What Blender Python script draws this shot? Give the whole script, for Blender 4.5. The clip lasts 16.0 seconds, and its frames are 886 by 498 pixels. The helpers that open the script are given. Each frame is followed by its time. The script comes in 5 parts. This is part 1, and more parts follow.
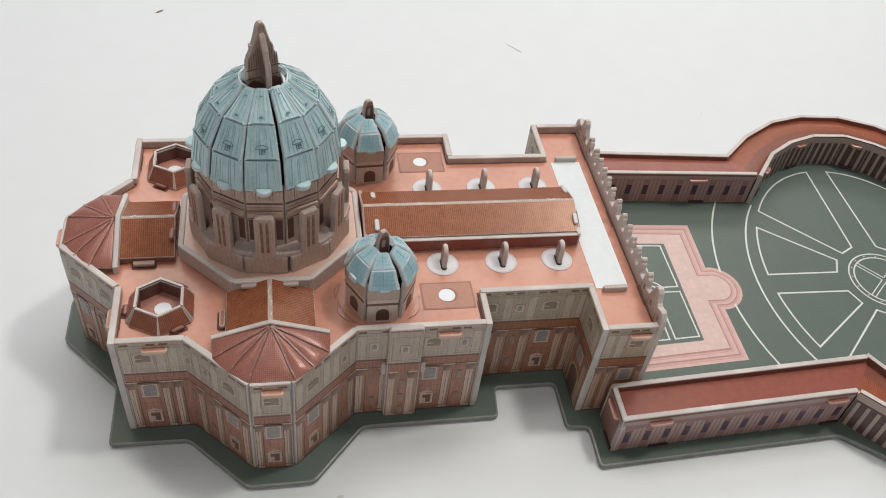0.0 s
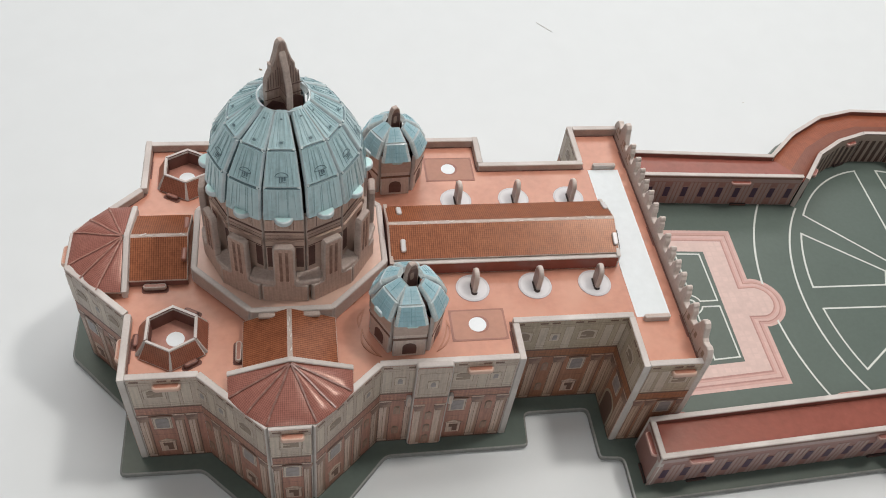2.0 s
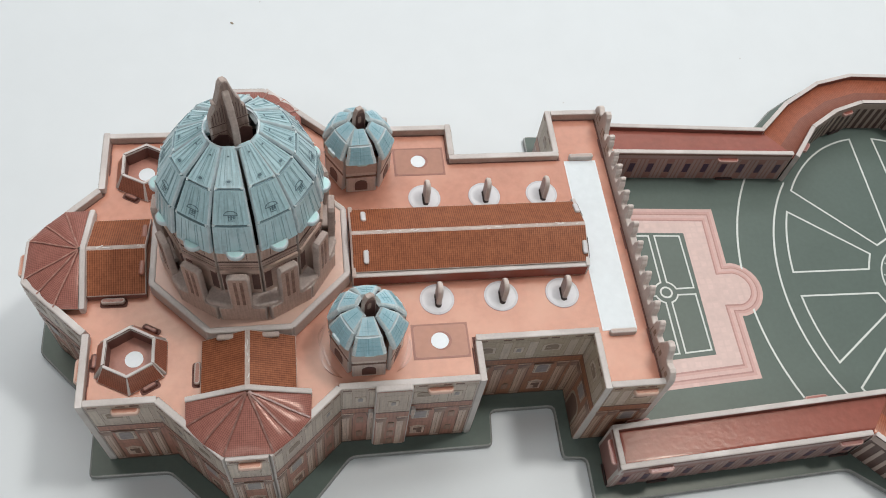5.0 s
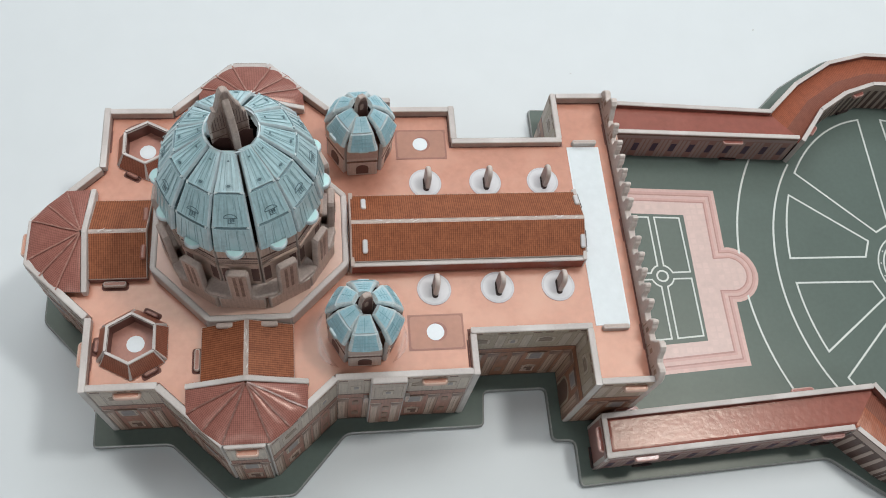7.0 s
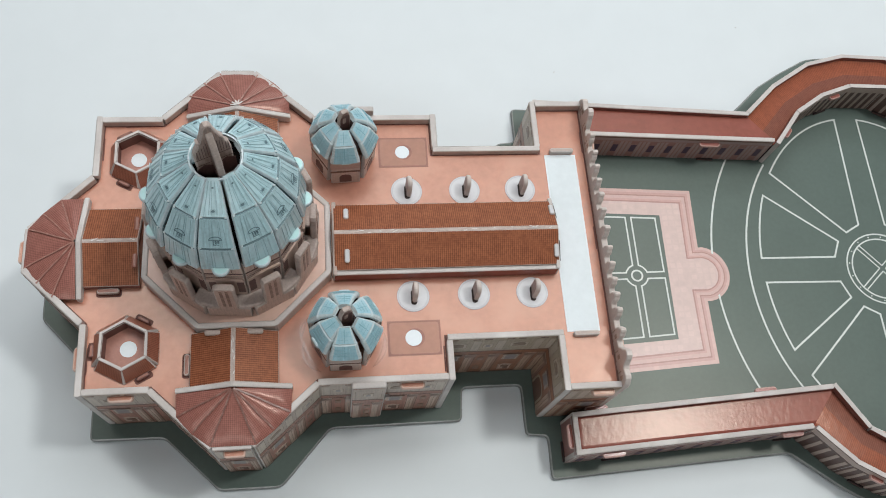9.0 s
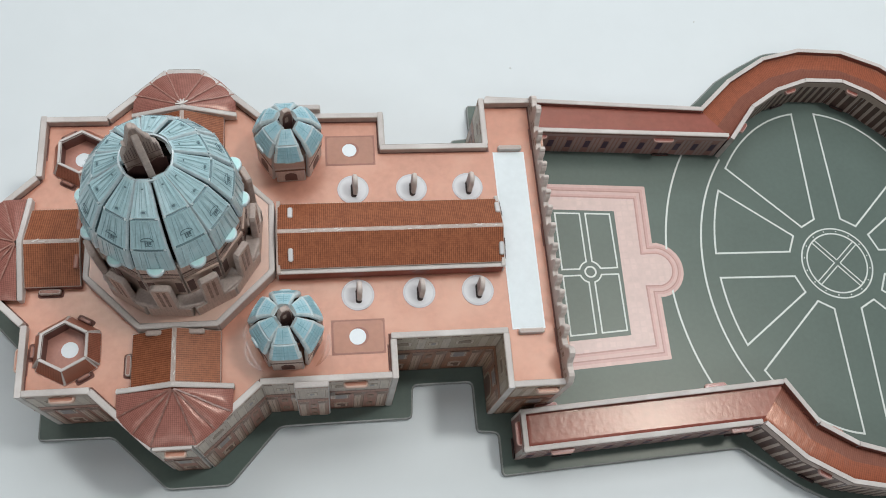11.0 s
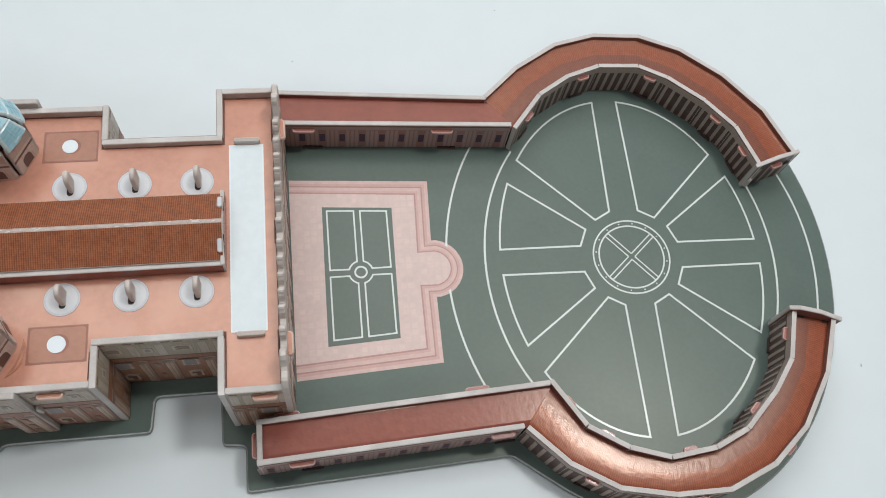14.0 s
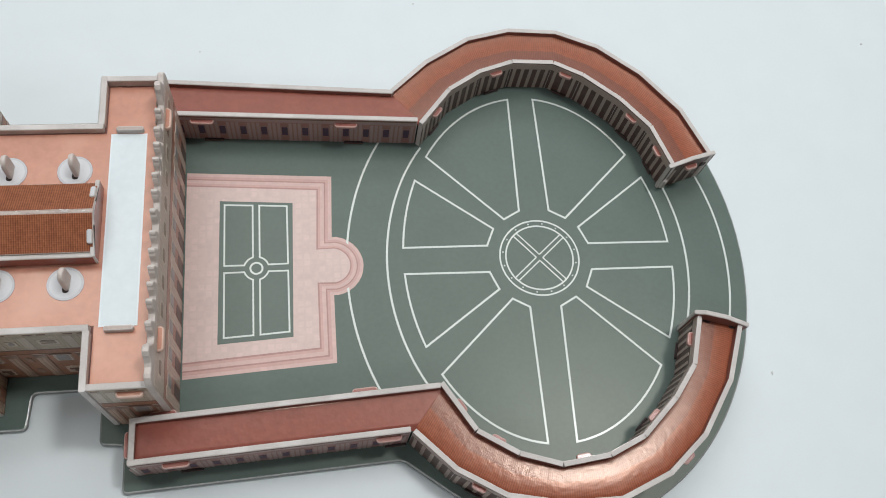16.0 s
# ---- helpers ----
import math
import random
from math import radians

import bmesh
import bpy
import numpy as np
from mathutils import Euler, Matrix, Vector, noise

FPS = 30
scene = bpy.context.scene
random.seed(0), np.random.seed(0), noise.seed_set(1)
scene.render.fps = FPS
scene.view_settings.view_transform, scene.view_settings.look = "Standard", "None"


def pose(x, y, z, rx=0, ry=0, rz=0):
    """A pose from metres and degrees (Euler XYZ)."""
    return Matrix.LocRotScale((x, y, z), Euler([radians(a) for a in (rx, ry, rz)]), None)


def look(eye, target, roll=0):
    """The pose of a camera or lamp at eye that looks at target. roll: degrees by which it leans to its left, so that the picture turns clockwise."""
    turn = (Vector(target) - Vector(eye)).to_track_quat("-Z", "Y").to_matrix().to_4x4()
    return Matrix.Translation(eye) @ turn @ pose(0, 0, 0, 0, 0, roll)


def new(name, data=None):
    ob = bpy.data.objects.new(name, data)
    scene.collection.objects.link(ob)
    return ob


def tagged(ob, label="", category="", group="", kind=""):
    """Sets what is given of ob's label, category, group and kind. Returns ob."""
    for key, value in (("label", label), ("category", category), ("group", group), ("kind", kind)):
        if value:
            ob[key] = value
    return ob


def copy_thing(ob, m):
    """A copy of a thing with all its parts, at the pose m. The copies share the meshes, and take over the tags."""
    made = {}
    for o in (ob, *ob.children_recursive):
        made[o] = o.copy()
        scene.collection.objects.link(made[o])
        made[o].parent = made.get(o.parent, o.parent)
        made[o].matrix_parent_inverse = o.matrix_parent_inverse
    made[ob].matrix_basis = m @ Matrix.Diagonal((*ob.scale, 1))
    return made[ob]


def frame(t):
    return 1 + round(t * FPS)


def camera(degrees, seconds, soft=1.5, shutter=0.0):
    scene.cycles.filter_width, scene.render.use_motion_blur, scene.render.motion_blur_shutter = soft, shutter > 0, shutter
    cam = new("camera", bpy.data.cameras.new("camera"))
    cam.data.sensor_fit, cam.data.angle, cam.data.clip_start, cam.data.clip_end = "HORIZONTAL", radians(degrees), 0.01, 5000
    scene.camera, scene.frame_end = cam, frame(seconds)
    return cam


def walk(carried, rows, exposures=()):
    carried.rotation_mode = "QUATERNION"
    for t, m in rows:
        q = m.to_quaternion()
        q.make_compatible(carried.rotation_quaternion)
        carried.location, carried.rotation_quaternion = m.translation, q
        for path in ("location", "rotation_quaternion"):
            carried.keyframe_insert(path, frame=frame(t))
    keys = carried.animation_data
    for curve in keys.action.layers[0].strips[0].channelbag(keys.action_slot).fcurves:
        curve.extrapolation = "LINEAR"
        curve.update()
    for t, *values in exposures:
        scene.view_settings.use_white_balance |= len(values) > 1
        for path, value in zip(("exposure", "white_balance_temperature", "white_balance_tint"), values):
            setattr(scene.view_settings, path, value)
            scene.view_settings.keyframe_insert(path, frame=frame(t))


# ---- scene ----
cam = camera(53.38, 16.0, soft=1.0)
PATH = [
    (0, (-0.2893, -0.2532, 0.2994), (-0.2204, 0.0188, 0.0144), 8.06),
    (0.5, (-0.2936, -0.2424, 0.2974), (-0.2253, 0.0251, 0.0079), 8.29),
    (1, (-0.2937, -0.2332, 0.2983), (-0.2272, 0.0287, 0.0035), 8.49),
    (1.5, (-0.2921, -0.2227, 0.2999), (-0.2272, 0.0344, 0.0004), 8.71),
    (2, (-0.2917, -0.2139, 0.3029), (-0.2283, 0.0383, -0.0011), 8.87),
    (2.5, (-0.2895, -0.2043, 0.3061), (-0.2277, 0.0400, -0.0046), 8.96),
    (3, (-0.2858, -0.1942, 0.3111), (-0.2251, 0.0413, -0.0065), 9.11),
    (3.5, (-0.2808, -0.1879, 0.3160), (-0.2223, 0.0403, -0.0073), 8.88),
    (4, (-0.2745, -0.1817, 0.3214), (-0.2180, 0.0381, -0.0079), 8.96),
    (6.5, (-0.2703, -0.1479, 0.3415), (-0.2153, 0.0265, -0.0142), 14.04),
    (7, (-0.2690, -0.1429, 0.3462), (-0.2164, 0.0228, -0.0140), 14.39),
    (7.5, (-0.2676, -0.1390, 0.3508), (-0.2159, 0.0198, -0.0127), 15.01),
    (8, (-0.2644, -0.1335, 0.3586), (-0.2129, 0.0192, -0.0075), 15.74),
    (10.5, (-0.2544, -0.1269, 0.3726), (-0.2035, 0.0135, 0.0015), 16.79),
    (11, (-0.2413, -0.1275, 0.3720), (-0.1892, 0.0134, 0.0013), 16.98),
    (11.5, (-0.2256, -0.1295, 0.3716), (-0.1725, 0.0129, 0.0016), 16.93),
    (12, (-0.2082, -0.1302, 0.3708), (-0.1532, 0.0143, 0.0019), 16.99),
    (12.5, (-0.1911, -0.1298, 0.3692), (-0.1351, 0.0153, 0.0007), 16.96),
    (13, (-0.1732, -0.1320, 0.3649), (-0.1174, 0.0157, -0.0026), 16.07),
    (13.5, (-0.1548, -0.1344, 0.3593), (-0.0999, 0.0145, -0.0079), 15.22),
    (14, (-0.1373, -0.1371, 0.3570), (-0.0836, 0.0129, -0.0099), 14.95),
    (14.5, (-0.1248, -0.1359, 0.3526), (-0.0710, 0.0151, -0.0139), 15.50),
    (15, (-0.1124, -0.1383, 0.3512), (-0.0576, 0.0130, -0.0150), 16.05),
    (15.5, (-0.1021, -0.1390, 0.3508), (-0.0478, 0.0129, -0.0152), 15.93),
    (16, (-0.0950, -0.1400, 0.3500), (-0.0399, 0.0123, -0.0157), 16.10),
]
walk(cam, [(t, look(eye, target, roll)) for t, eye, target, roll in PATH], [(0, -0.01, 6600, 14), (4, 0.0, 6450, 13), (7, -0.06, 6180, 10), (16, -0.11, 6120, 9)])

# ---------------------------------------------------------------- light
world = bpy.data.worlds.new("world")
scene.world = world
world.use_nodes = True
world.node_tree.nodes["Background"].inputs[0].default_value = (0.75, 0.87, 1.0, 1)
world.node_tree.nodes["Background"].inputs[1].default_value = 0.2


def area_lamp(name, place, target, sx, sy, watts, color):
    data = bpy.data.lights.new(name, "AREA")
    data.shape, data.size, data.size_y, data.energy, data.color = "RECTANGLE", sx, sy, watts, color
    ob = new(name, data)
    ob.matrix_world = look(place, target)
    return ob


area_lamp("unseen_overhead_light", (0.45, 0.15, 1.52), (0.45, 0.15, 0), 0.18, 0.14, 10.0, (1.0, 0.97, 0.91))
area_lamp("unseen_overhead_light", (-0.2, 0.6, 1.52), (-0.2, 0.6, 0), 1.5, 0.6, 13.0, (1.0, 0.975, 0.93))
# Broad north light, added to suit the shading; its real source is unknown.
area_lamp("unseen_overhead_light", (0.1, 1.65, 1.52), (0.1, 1.65, 0), 2.4, 0.9, 22.0, (0.97, 0.985, 1.0))
# Added fill that brightens the south walls and table; no known lamp there.
area_lamp("unseen_overhead_light", (-0.65, -1.1, 1.52), (-0.65, -1.1, 0), 1.4, 0.5, 8.0, (1.0, 0.98, 0.95))

# ---------------------------------------------------------------- materials
MATS = {}


def paint(name, color, rough=0.45, coat=0.0, vary=0.10, fine=900.0, broad=60.0, bump=0.05, spot=None, coatrough=0.15, metal=0.0, streak=0.0, weave=0.0, lumps=0.0, sheen=0.0, wave=0.15):
    """Printed or plain surface: colour mottled at two scales, fine relief."""
    m = bpy.data.materials.new(name)
    m.use_nodes = True
    nt = m.node_tree
    b = nt.nodes["Principled BSDF"]
    b.inputs["Roughness"].default_value = rough
    b.inputs["Metallic"].default_value = metal
    b.inputs["Coat Weight"].default_value = coat
    b.inputs["Coat Roughness"].default_value = coatrough
    tc = nt.nodes.new("ShaderNodeTexCoord")
    info = nt.nodes.new("ShaderNodeObjectInfo")
    n1, n2 = nt.nodes.new("ShaderNodeTexNoise"), nt.nodes.new("ShaderNodeTexNoise")
    n1.inputs["Scale"].default_value, n2.inputs["Scale"].default_value = fine, broad
    n1.inputs["Detail"].default_value, n2.inputs["Detail"].default_value = 3, 4
    nt.links.new(tc.outputs["Object"], n1.inputs["Vector"])
    nt.links.new(tc.outputs["Object"], n2.inputs["Vector"])
    add = nt.nodes.new("ShaderNodeMath")
    add.operation = "ADD"
    nt.links.new(n1.outputs[0], add.inputs[0])
    nt.links.new(n2.outputs[0], add.inputs[1])
    add2 = nt.nodes.new("ShaderNodeMath")
    add2.operation = "MULTIPLY_ADD"
    nt.links.new(info.outputs["Random"], add2.inputs[0])
    add2.inputs[1].default_value = 0.25
    nt.links.new(add.outputs[0], add2.inputs[2])
    rng = nt.nodes.new("ShaderNodeMapRange")
    rng.inputs["From Min"].default_value, rng.inputs["From Max"].default_value = 0.65, 1.6
    rng.inputs["To Min"].default_value, rng.inputs["To Max"].default_value = 1 - vary, 1 + vary
    nt.links.new(add2.outputs[0], rng.inputs["Value"])
    mul = nt.nodes.new("ShaderNodeVectorMath")
    mul.operation = "MULTIPLY"
    mul.inputs[0].default_value = color
    nt.links.new(rng.outputs[0], mul.inputs[1])
    out = mul.outputs[0]
    if streak:
        mp = nt.nodes.new("ShaderNodeMapping")
        mp.inputs["Scale"].default_value = (1400, 90, 90)
        nt.links.new(tc.outputs["Object"], mp.inputs["Vector"])
        n3 = nt.nodes.new("ShaderNodeTexNoise")
        n3.inputs["Scale"].default_value, n3.inputs["Detail"].default_value = 1.0, 3
        nt.links.new(mp.outputs[0], n3.inputs["Vector"])
        r3 = nt.nodes.new("ShaderNodeMapRange")
        r3.inputs["From Min"].default_value, r3.inputs["From Max"].default_value = 0.3, 0.7
        r3.inputs["To Min"].default_value, r3.inputs["To Max"].default_value = 1 - streak, 1 + streak
        nt.links.new(n3.outputs[0], r3.inputs["Value"])
        m3 = nt.nodes.new("ShaderNodeVectorMath")
        m3.operation = "MULTIPLY"
        nt.links.new(out, m3.inputs[0])
        nt.links.new(r3.outputs[0], m3.inputs[1])
        out = m3.outputs[0]
    if weave:
        bk = nt.nodes.new("ShaderNodeTexBrick")
        bk.offset = 0.0
        bk.inputs["Scale"].default_value = 1.0
        bk.inputs["Brick Width"].default_value, bk.inputs["Row Height"].default_value, bk.inputs["Mortar Size"].default_value = 0.0031, 0.0030, 0.0004
        bk.inputs["Color1"].default_value, bk.inputs["Color2"].default_value = (1, 1, 1, 1), (1 - weave,) * 3 + (1,)
        bk.inputs["Mortar"].default_value = (1 - weave * 0.7,) * 3 + (1,)
        nt.links.new(tc.outputs["Object"], bk.inputs["Vector"])
        m4 = nt.nodes.new("ShaderNodeVectorMath")
        m4.operation = "MULTIPLY"
        nt.links.new(out, m4.inputs[0])
        nt.links.new(bk.outputs["Color"], m4.inputs[1])
        out = m4.outputs[0]
    if spot:
        mix = nt.nodes.new("ShaderNodeMix")
        mix.data_type = "RGBA"
        ramp = nt.nodes.new("ShaderNodeMapRange")
        ramp.inputs["From Min"].default_value, ramp.inputs["From Max"].default_value = 0.5, 0.72
        nt.links.new(n2.outputs[0], ramp.inputs["Value"])
        nt.links.new(ramp.outputs[0], mix.inputs["Factor"])
        nt.links.new(out, mix.inputs["A"])
        mix.inputs["B"].default_value = (*spot, 1)
        out = mix.outputs["Result"]
    nt.links.new(out, b.inputs["Base Color"])
    if bump:
        bp = nt.nodes.new("ShaderNodeBump")
        bp.inputs["Strength"].default_value, bp.inputs["Distance"].default_value = bump, 0.0006
        nt.links.new(add.outputs[0], bp.inputs["Height"])
        nt.links.new(bp.outputs[0], b.inputs["Normal"])
        last = bp
        if sheen:
            b.inputs["Specular IOR Level"].default_value = sheen
            b.inputs["Specular Tint"].default_value = (1.0, 0.94, 0.82, 1)
        if lumps:
            nl = nt.nodes.new("ShaderNodeTexNoise")
            nl.inputs["Scale"].default_value, nl.inputs["Detail"].default_value = lumps, 1.5
            nt.links.new(tc.outputs["Object"], nl.inputs["Vector"])
            bl = nt.nodes.new("ShaderNodeBump")
            bl.inputs["Strength"].default_value, bl.inputs["Distance"].default_value = wave, 0.0006
            nt.links.new(nl.outputs[0], bl.inputs["Height"])
            nt.links.new(bl.outputs[0], b.inputs["Normal"])
            last = bl
        if coat:
            nt.links.new(last.outputs[0], b.inputs["Coat Normal"])
    MATS[name] = m
    return m


def tiles(name, light, dark, pitch_u, pitch_v, rough=0.23, coat=0.5, cross=0.75, lump=2.4, wave=0.09):
    """Printed roof tiles: a fine net of courses and rolls, in centimetres of the panel's own face."""
    m = bpy.data.materials.new(name)
    m.use_nodes = True
    nt = m.node_tree
    b = nt.nodes["Principled BSDF"]
    b.inputs["Roughness"].default_value = rough
    b.inputs["Specular IOR Level"].default_value, b.inputs["Specular Tint"].default_value = coat, (1.0, 0.94, 0.82, 1)
    b.inputs["Metallic"].default_value = 0.05
    uv = nt.nodes.new("ShaderNodeUVMap")
    sep = nt.nodes.new("ShaderNodeSeparateXYZ")
    nt.links.new(uv.outputs[0], sep.inputs[0])
    waves = []
    for axis, pitch in ((0, pitch_u), (1, pitch_v)):
        k = nt.nodes.new("ShaderNodeMath")
        k.operation = "MULTIPLY"
        k.inputs[1].default_value = 2 * math.pi / pitch
        nt.links.new(sep.outputs[axis], k.inputs[0])
        s = nt.nodes.new("ShaderNodeMath")
        s.operation = "SINE"
        nt.links.new(k.outputs[0], s.inputs[0])
        waves.append(s)
    tot = nt.nodes.new("ShaderNodeMath")
    tot.operation = "MULTIPLY_ADD"
    tot.inputs[1].default_value = cross
    nt.links.new(waves[1].outputs[0], tot.inputs[0])
    nt.links.new(waves[0].outputs[0], tot.inputs[2])
    cell = nt.nodes.new("ShaderNodeVectorMath")
    cell.operation = "SNAP"
    cell.inputs[1].default_value = (pitch_u, pitch_v, 1.0)
    nt.links.new(uv.outputs[0], cell.inputs[0])
    wn = nt.nodes.new("ShaderNodeTexWhiteNoise")
    nt.links.new(cell.outputs[0], wn.inputs["Vector"])
    noi = nt.nodes.new("ShaderNodeTexNoise")
    noi.inputs["Scale"].default_value = 2.5
    noi.inputs["Detail"].default_value = 6
    nt.links.new(uv.outputs[0], noi.inputs["Vector"])
    mott = nt.nodes.new("ShaderNodeMath")
    mott.operation = "MULTIPLY_ADD"
    mott.inputs[1].default_value = 0.9
    nt.links.new(wn.outputs["Value"], mott.inputs[0])
    nt.links.new(tot.outputs[0], mott.inputs[2])
    t2 = nt.nodes.new("ShaderNodeMath")
    t2.operation = "MULTIPLY_ADD"
    t2.inputs[1].default_value = 2.6
    nt.links.new(noi.outputs[0], t2.inputs[0])
    nt.links.new(mott.outputs[0], t2.inputs[2])
    rng = nt.nodes.new("ShaderNodeMapRange")
    rng.inputs["From Min"].default_value, rng.inputs["From Max"].default_value = 0.1, 3.4
    nt.links.new(t2.outputs[0], rng.inputs["Value"])
    mix = nt.nodes.new("ShaderNodeMix")
    mix.data_type = "RGBA"
    mix.inputs["A"].default_value, mix.inputs["B"].default_value = (*dark, 1), (*light, 1)
    nt.links.new(rng.outputs[0], mix.inputs["Factor"])
    nt.links.new(mix.outputs["Result"], b.inputs["Base Color"])
    bp = nt.nodes.new("ShaderNodeBump")
    bp.inputs["Strength"].default_value, bp.inputs["Distance"].default_value = 0.018, 0.0001
    nt.links.new(tot.outputs[0], bp.inputs["Height"])
    n2 = nt.nodes.new("ShaderNodeTexNoise")
    n2.inputs["Scale"].default_value, n2.inputs["Detail"].default_value = lump, 1.5
    nt.links.new(uv.outputs[0], n2.inputs["Vector"])
    b2 = nt.nodes.new("ShaderNodeBump")
    b2.inputs["Strength"].default_value, b2.inputs["Distance"].default_value = wave, 0.0006
    nt.links.new(n2.outputs[0], b2.inputs["Height"])
    nt.links.new(bp.outputs[0], b2.inputs["Normal"])
    nt.links.new(b2.outputs[0], b.inputs["Normal"])
    MATS[name] = m
    return m


FOAM = paint("grey_foam_edge", (0.54, 0.495, 0.465), 0.6, vary=0.12, fine=1500, bump=0.12, spot=(0.65, 0.615, 0.585))
FOAM_WARM = paint("stained_foam_edge", (0.46, 0.375, 0.33), 0.6, vary=0.2, fine=1200, broad=150, bump=0.15, spot=(0.58, 0.50, 0.455))
ROOF = paint("salmon_roof_print", (0.52, 0.236, 0.163), 0.24, 0.0, 0.14, 330, 45, 0.05, spot=(0.555, 0.28, 0.198), lumps=150, sheen=0.64, wave=0.15)
ROOF_RED = paint("red_roof_print", (0.265, 0.084, 0.063), 0.24, 0.0, 0.16, 330, 110, 0.05, lumps=420, sheen=0.36, wave=0.10)
# Brown board backs, darkened a little for the shade behind the walls.
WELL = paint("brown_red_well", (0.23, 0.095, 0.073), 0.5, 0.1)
# The well's inner shade is put into this brown; foot tabs reuse it.
WELL_SHADE = paint("shade_brown_well_side", (0.15, 0.062, 0.048), 0.5, 0.1, 0.2)
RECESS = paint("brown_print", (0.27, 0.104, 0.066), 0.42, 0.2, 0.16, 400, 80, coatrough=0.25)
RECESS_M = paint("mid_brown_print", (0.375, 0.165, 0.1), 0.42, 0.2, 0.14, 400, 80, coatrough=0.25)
PLINTH = paint("pale_salmon_print", (0.64, 0.43, 0.34), 0.45, 0.25, 0.12, 300, 60)
FOLD = paint("worn_tile_fold", (0.225, 0.105, 0.08), 0.42, 0.25, 0.3, 900, 300, spot=(0.36, 0.235, 0.195), coatrough=0.3)
FOLD_P = paint("pale_worn_tile_fold", (0.36, 0.175, 0.135), 0.42, 0.25, 0.3, 900, 300, spot=(0.47, 0.30, 0.25), coatrough=0.3)
PRESS = paint("pressed_rust_edge", (0.43, 0.185, 0.115), 0.22, 1.0, 0.2, coatrough=0.08)
WORNW = paint("worn_white_paper", (0.66, 0.62, 0.585), 0.7, 0, 0.1)
TABRED = paint("dull_red_tab", (0.30, 0.10, 0.075), 0.35, 0.3, 0.15)
TABRIM = paint("pale_red_tab_rim", (0.50, 0.30, 0.26), 0.45, 0.2, 0.2)
STATUE = paint("cream_foam_edge", (0.60, 0.53, 0.485), 0.55, 0, 0.14, 1300, 200, 0.1)
FINP = paint("beige_fin_print", (0.37, 0.275, 0.245), 0.5, 0.1, 0.2, 500, 220, streak=0.2)
TURRET = paint("pale_turret_print", (0.61, 0.51, 0.45), 0.45, 0.2, 0.16, 800, 120, streak=0.1)
TURRET_B = paint("brown_turret_band", (0.49, 0.365, 0.305), 0.45, 0.2, 0.18, 800, 120)
# For real slots, and for the painted shade along the parapets.
SLOT_SHADE = paint("dark_red_slot_shade", (0.14, 0.055, 0.04), 0.7, 0, 0.2)
WELLF = paint("rose_brown_well_floor", (0.43, 0.20, 0.15), 0.5, 0.1, 0.15)
WHITE = paint("white_print", (0.72, 0.77, 0.79), 0.45, 0.1, 0.04)
SLOT = paint("dark_slot", (0.035, 0.022, 0.02), 0.8, 0, 0.3)
BLUE = paint("blue_dome_print", (0.42, 0.605, 0.64), 0.36, 0.7, 0.18, 900, 130, 0.05, spot=(0.49, 0.655, 0.685), coatrough=0.17, streak=0.14)
BLUE_S = paint("bright_blue_dome_print", (0.33, 0.55, 0.62), 0.34, 0.5, 0.14, 900, 200, 0.05, spot=(0.42, 0.61, 0.665), coatrough=0.2, streak=0.1)
BLUE_EDGE = paint("pale_blue_edge", (0.50, 0.60, 0.63), 0.4, 0.4, 0.2, 1200, 200, spot=(0.63, 0.71, 0.72))
# Dark tone for dome creases and petal gaps, their shade as colour.
BLUE_SHADE = paint("dull_blue_fold_shade", (0.15, 0.24, 0.265), 0.5, 0.1, 0.2, 1200, 200)
INNER = paint("grey_board_back", (0.30, 0.33, 0.34), 0.6, 0, 0.12)
WHITE_D = paint("dull_white_print", (0.64, 0.695, 0.71), 0.45, 0.1, 0.07, 300, 40)
DISCW = paint("grey_white_disc_print", (0.60, 0.60, 0.61), 0.45, 0.15, 0.05)
DISCE = paint("grey_disc_edge_print", (0.52, 0.515, 0.53), 0.45, 0.15, 0.1)
LILAC = paint("faint_lilac_line", (0.33, 0.22, 0.22), 0.5, 0.1, 0.1)
CYAN = paint("pale_cyan_tab", (0.50, 0.74, 0.73), 0.45, 0.1, 0.06)
RIB_S = paint("steel_blue_line", (0.21, 0.41, 0.47), 0.5, 0, 0.2)
DARKB = paint("dark_slate_line", (0.115, 0.185, 0.21), 0.5, 0, 0.3)
RIB = paint("slate_line", (0.295, 0.45, 0.485), 0.5, 0, 0.2)
CREASE = paint("worn_crease", (0.58, 0.67, 0.68), 0.5, 0.2, 0.3, 1500, 300, spot=(0.42, 0.55, 0.58))
PALE = paint("pale_grey_rose_print", (0.50, 0.43, 0.39), 0.5, 0.15, 0.15, 900, 160)
DRUM = paint("brown_stone_print", (0.49, 0.34, 0.275), 0.5, 0.15, 0.2, 900, 160, streak=0.15)
DRUM_LIGHT = paint("light_stone_print", (0.54, 0.395, 0.325), 0.5, 0.15, 0.18, 900, 160)
BROWN = paint("dark_brown_print", (0.12, 0.06, 0.05), 0.5, 0.15, 0.25, 900, 200)
SPIRE = paint("spire_print", (0.31, 0.215, 0.175), 0.5, 0.15, 0.3, 500, 220, spot=(0.40, 0.30, 0.25), streak=0.3)
BODY = paint("rose_brown_wall_print", (0.385, 0.178, 0.128), 0.45, 0.25, 0.2, 600, 70, streak=0.2)
BODY_O = paint("orange_brown_wall_print", (0.355, 0.155, 0.088), 0.45, 0.25, 0.2, 600, 70, streak=0.2)
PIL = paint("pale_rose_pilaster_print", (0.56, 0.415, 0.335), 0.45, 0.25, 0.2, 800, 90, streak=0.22)
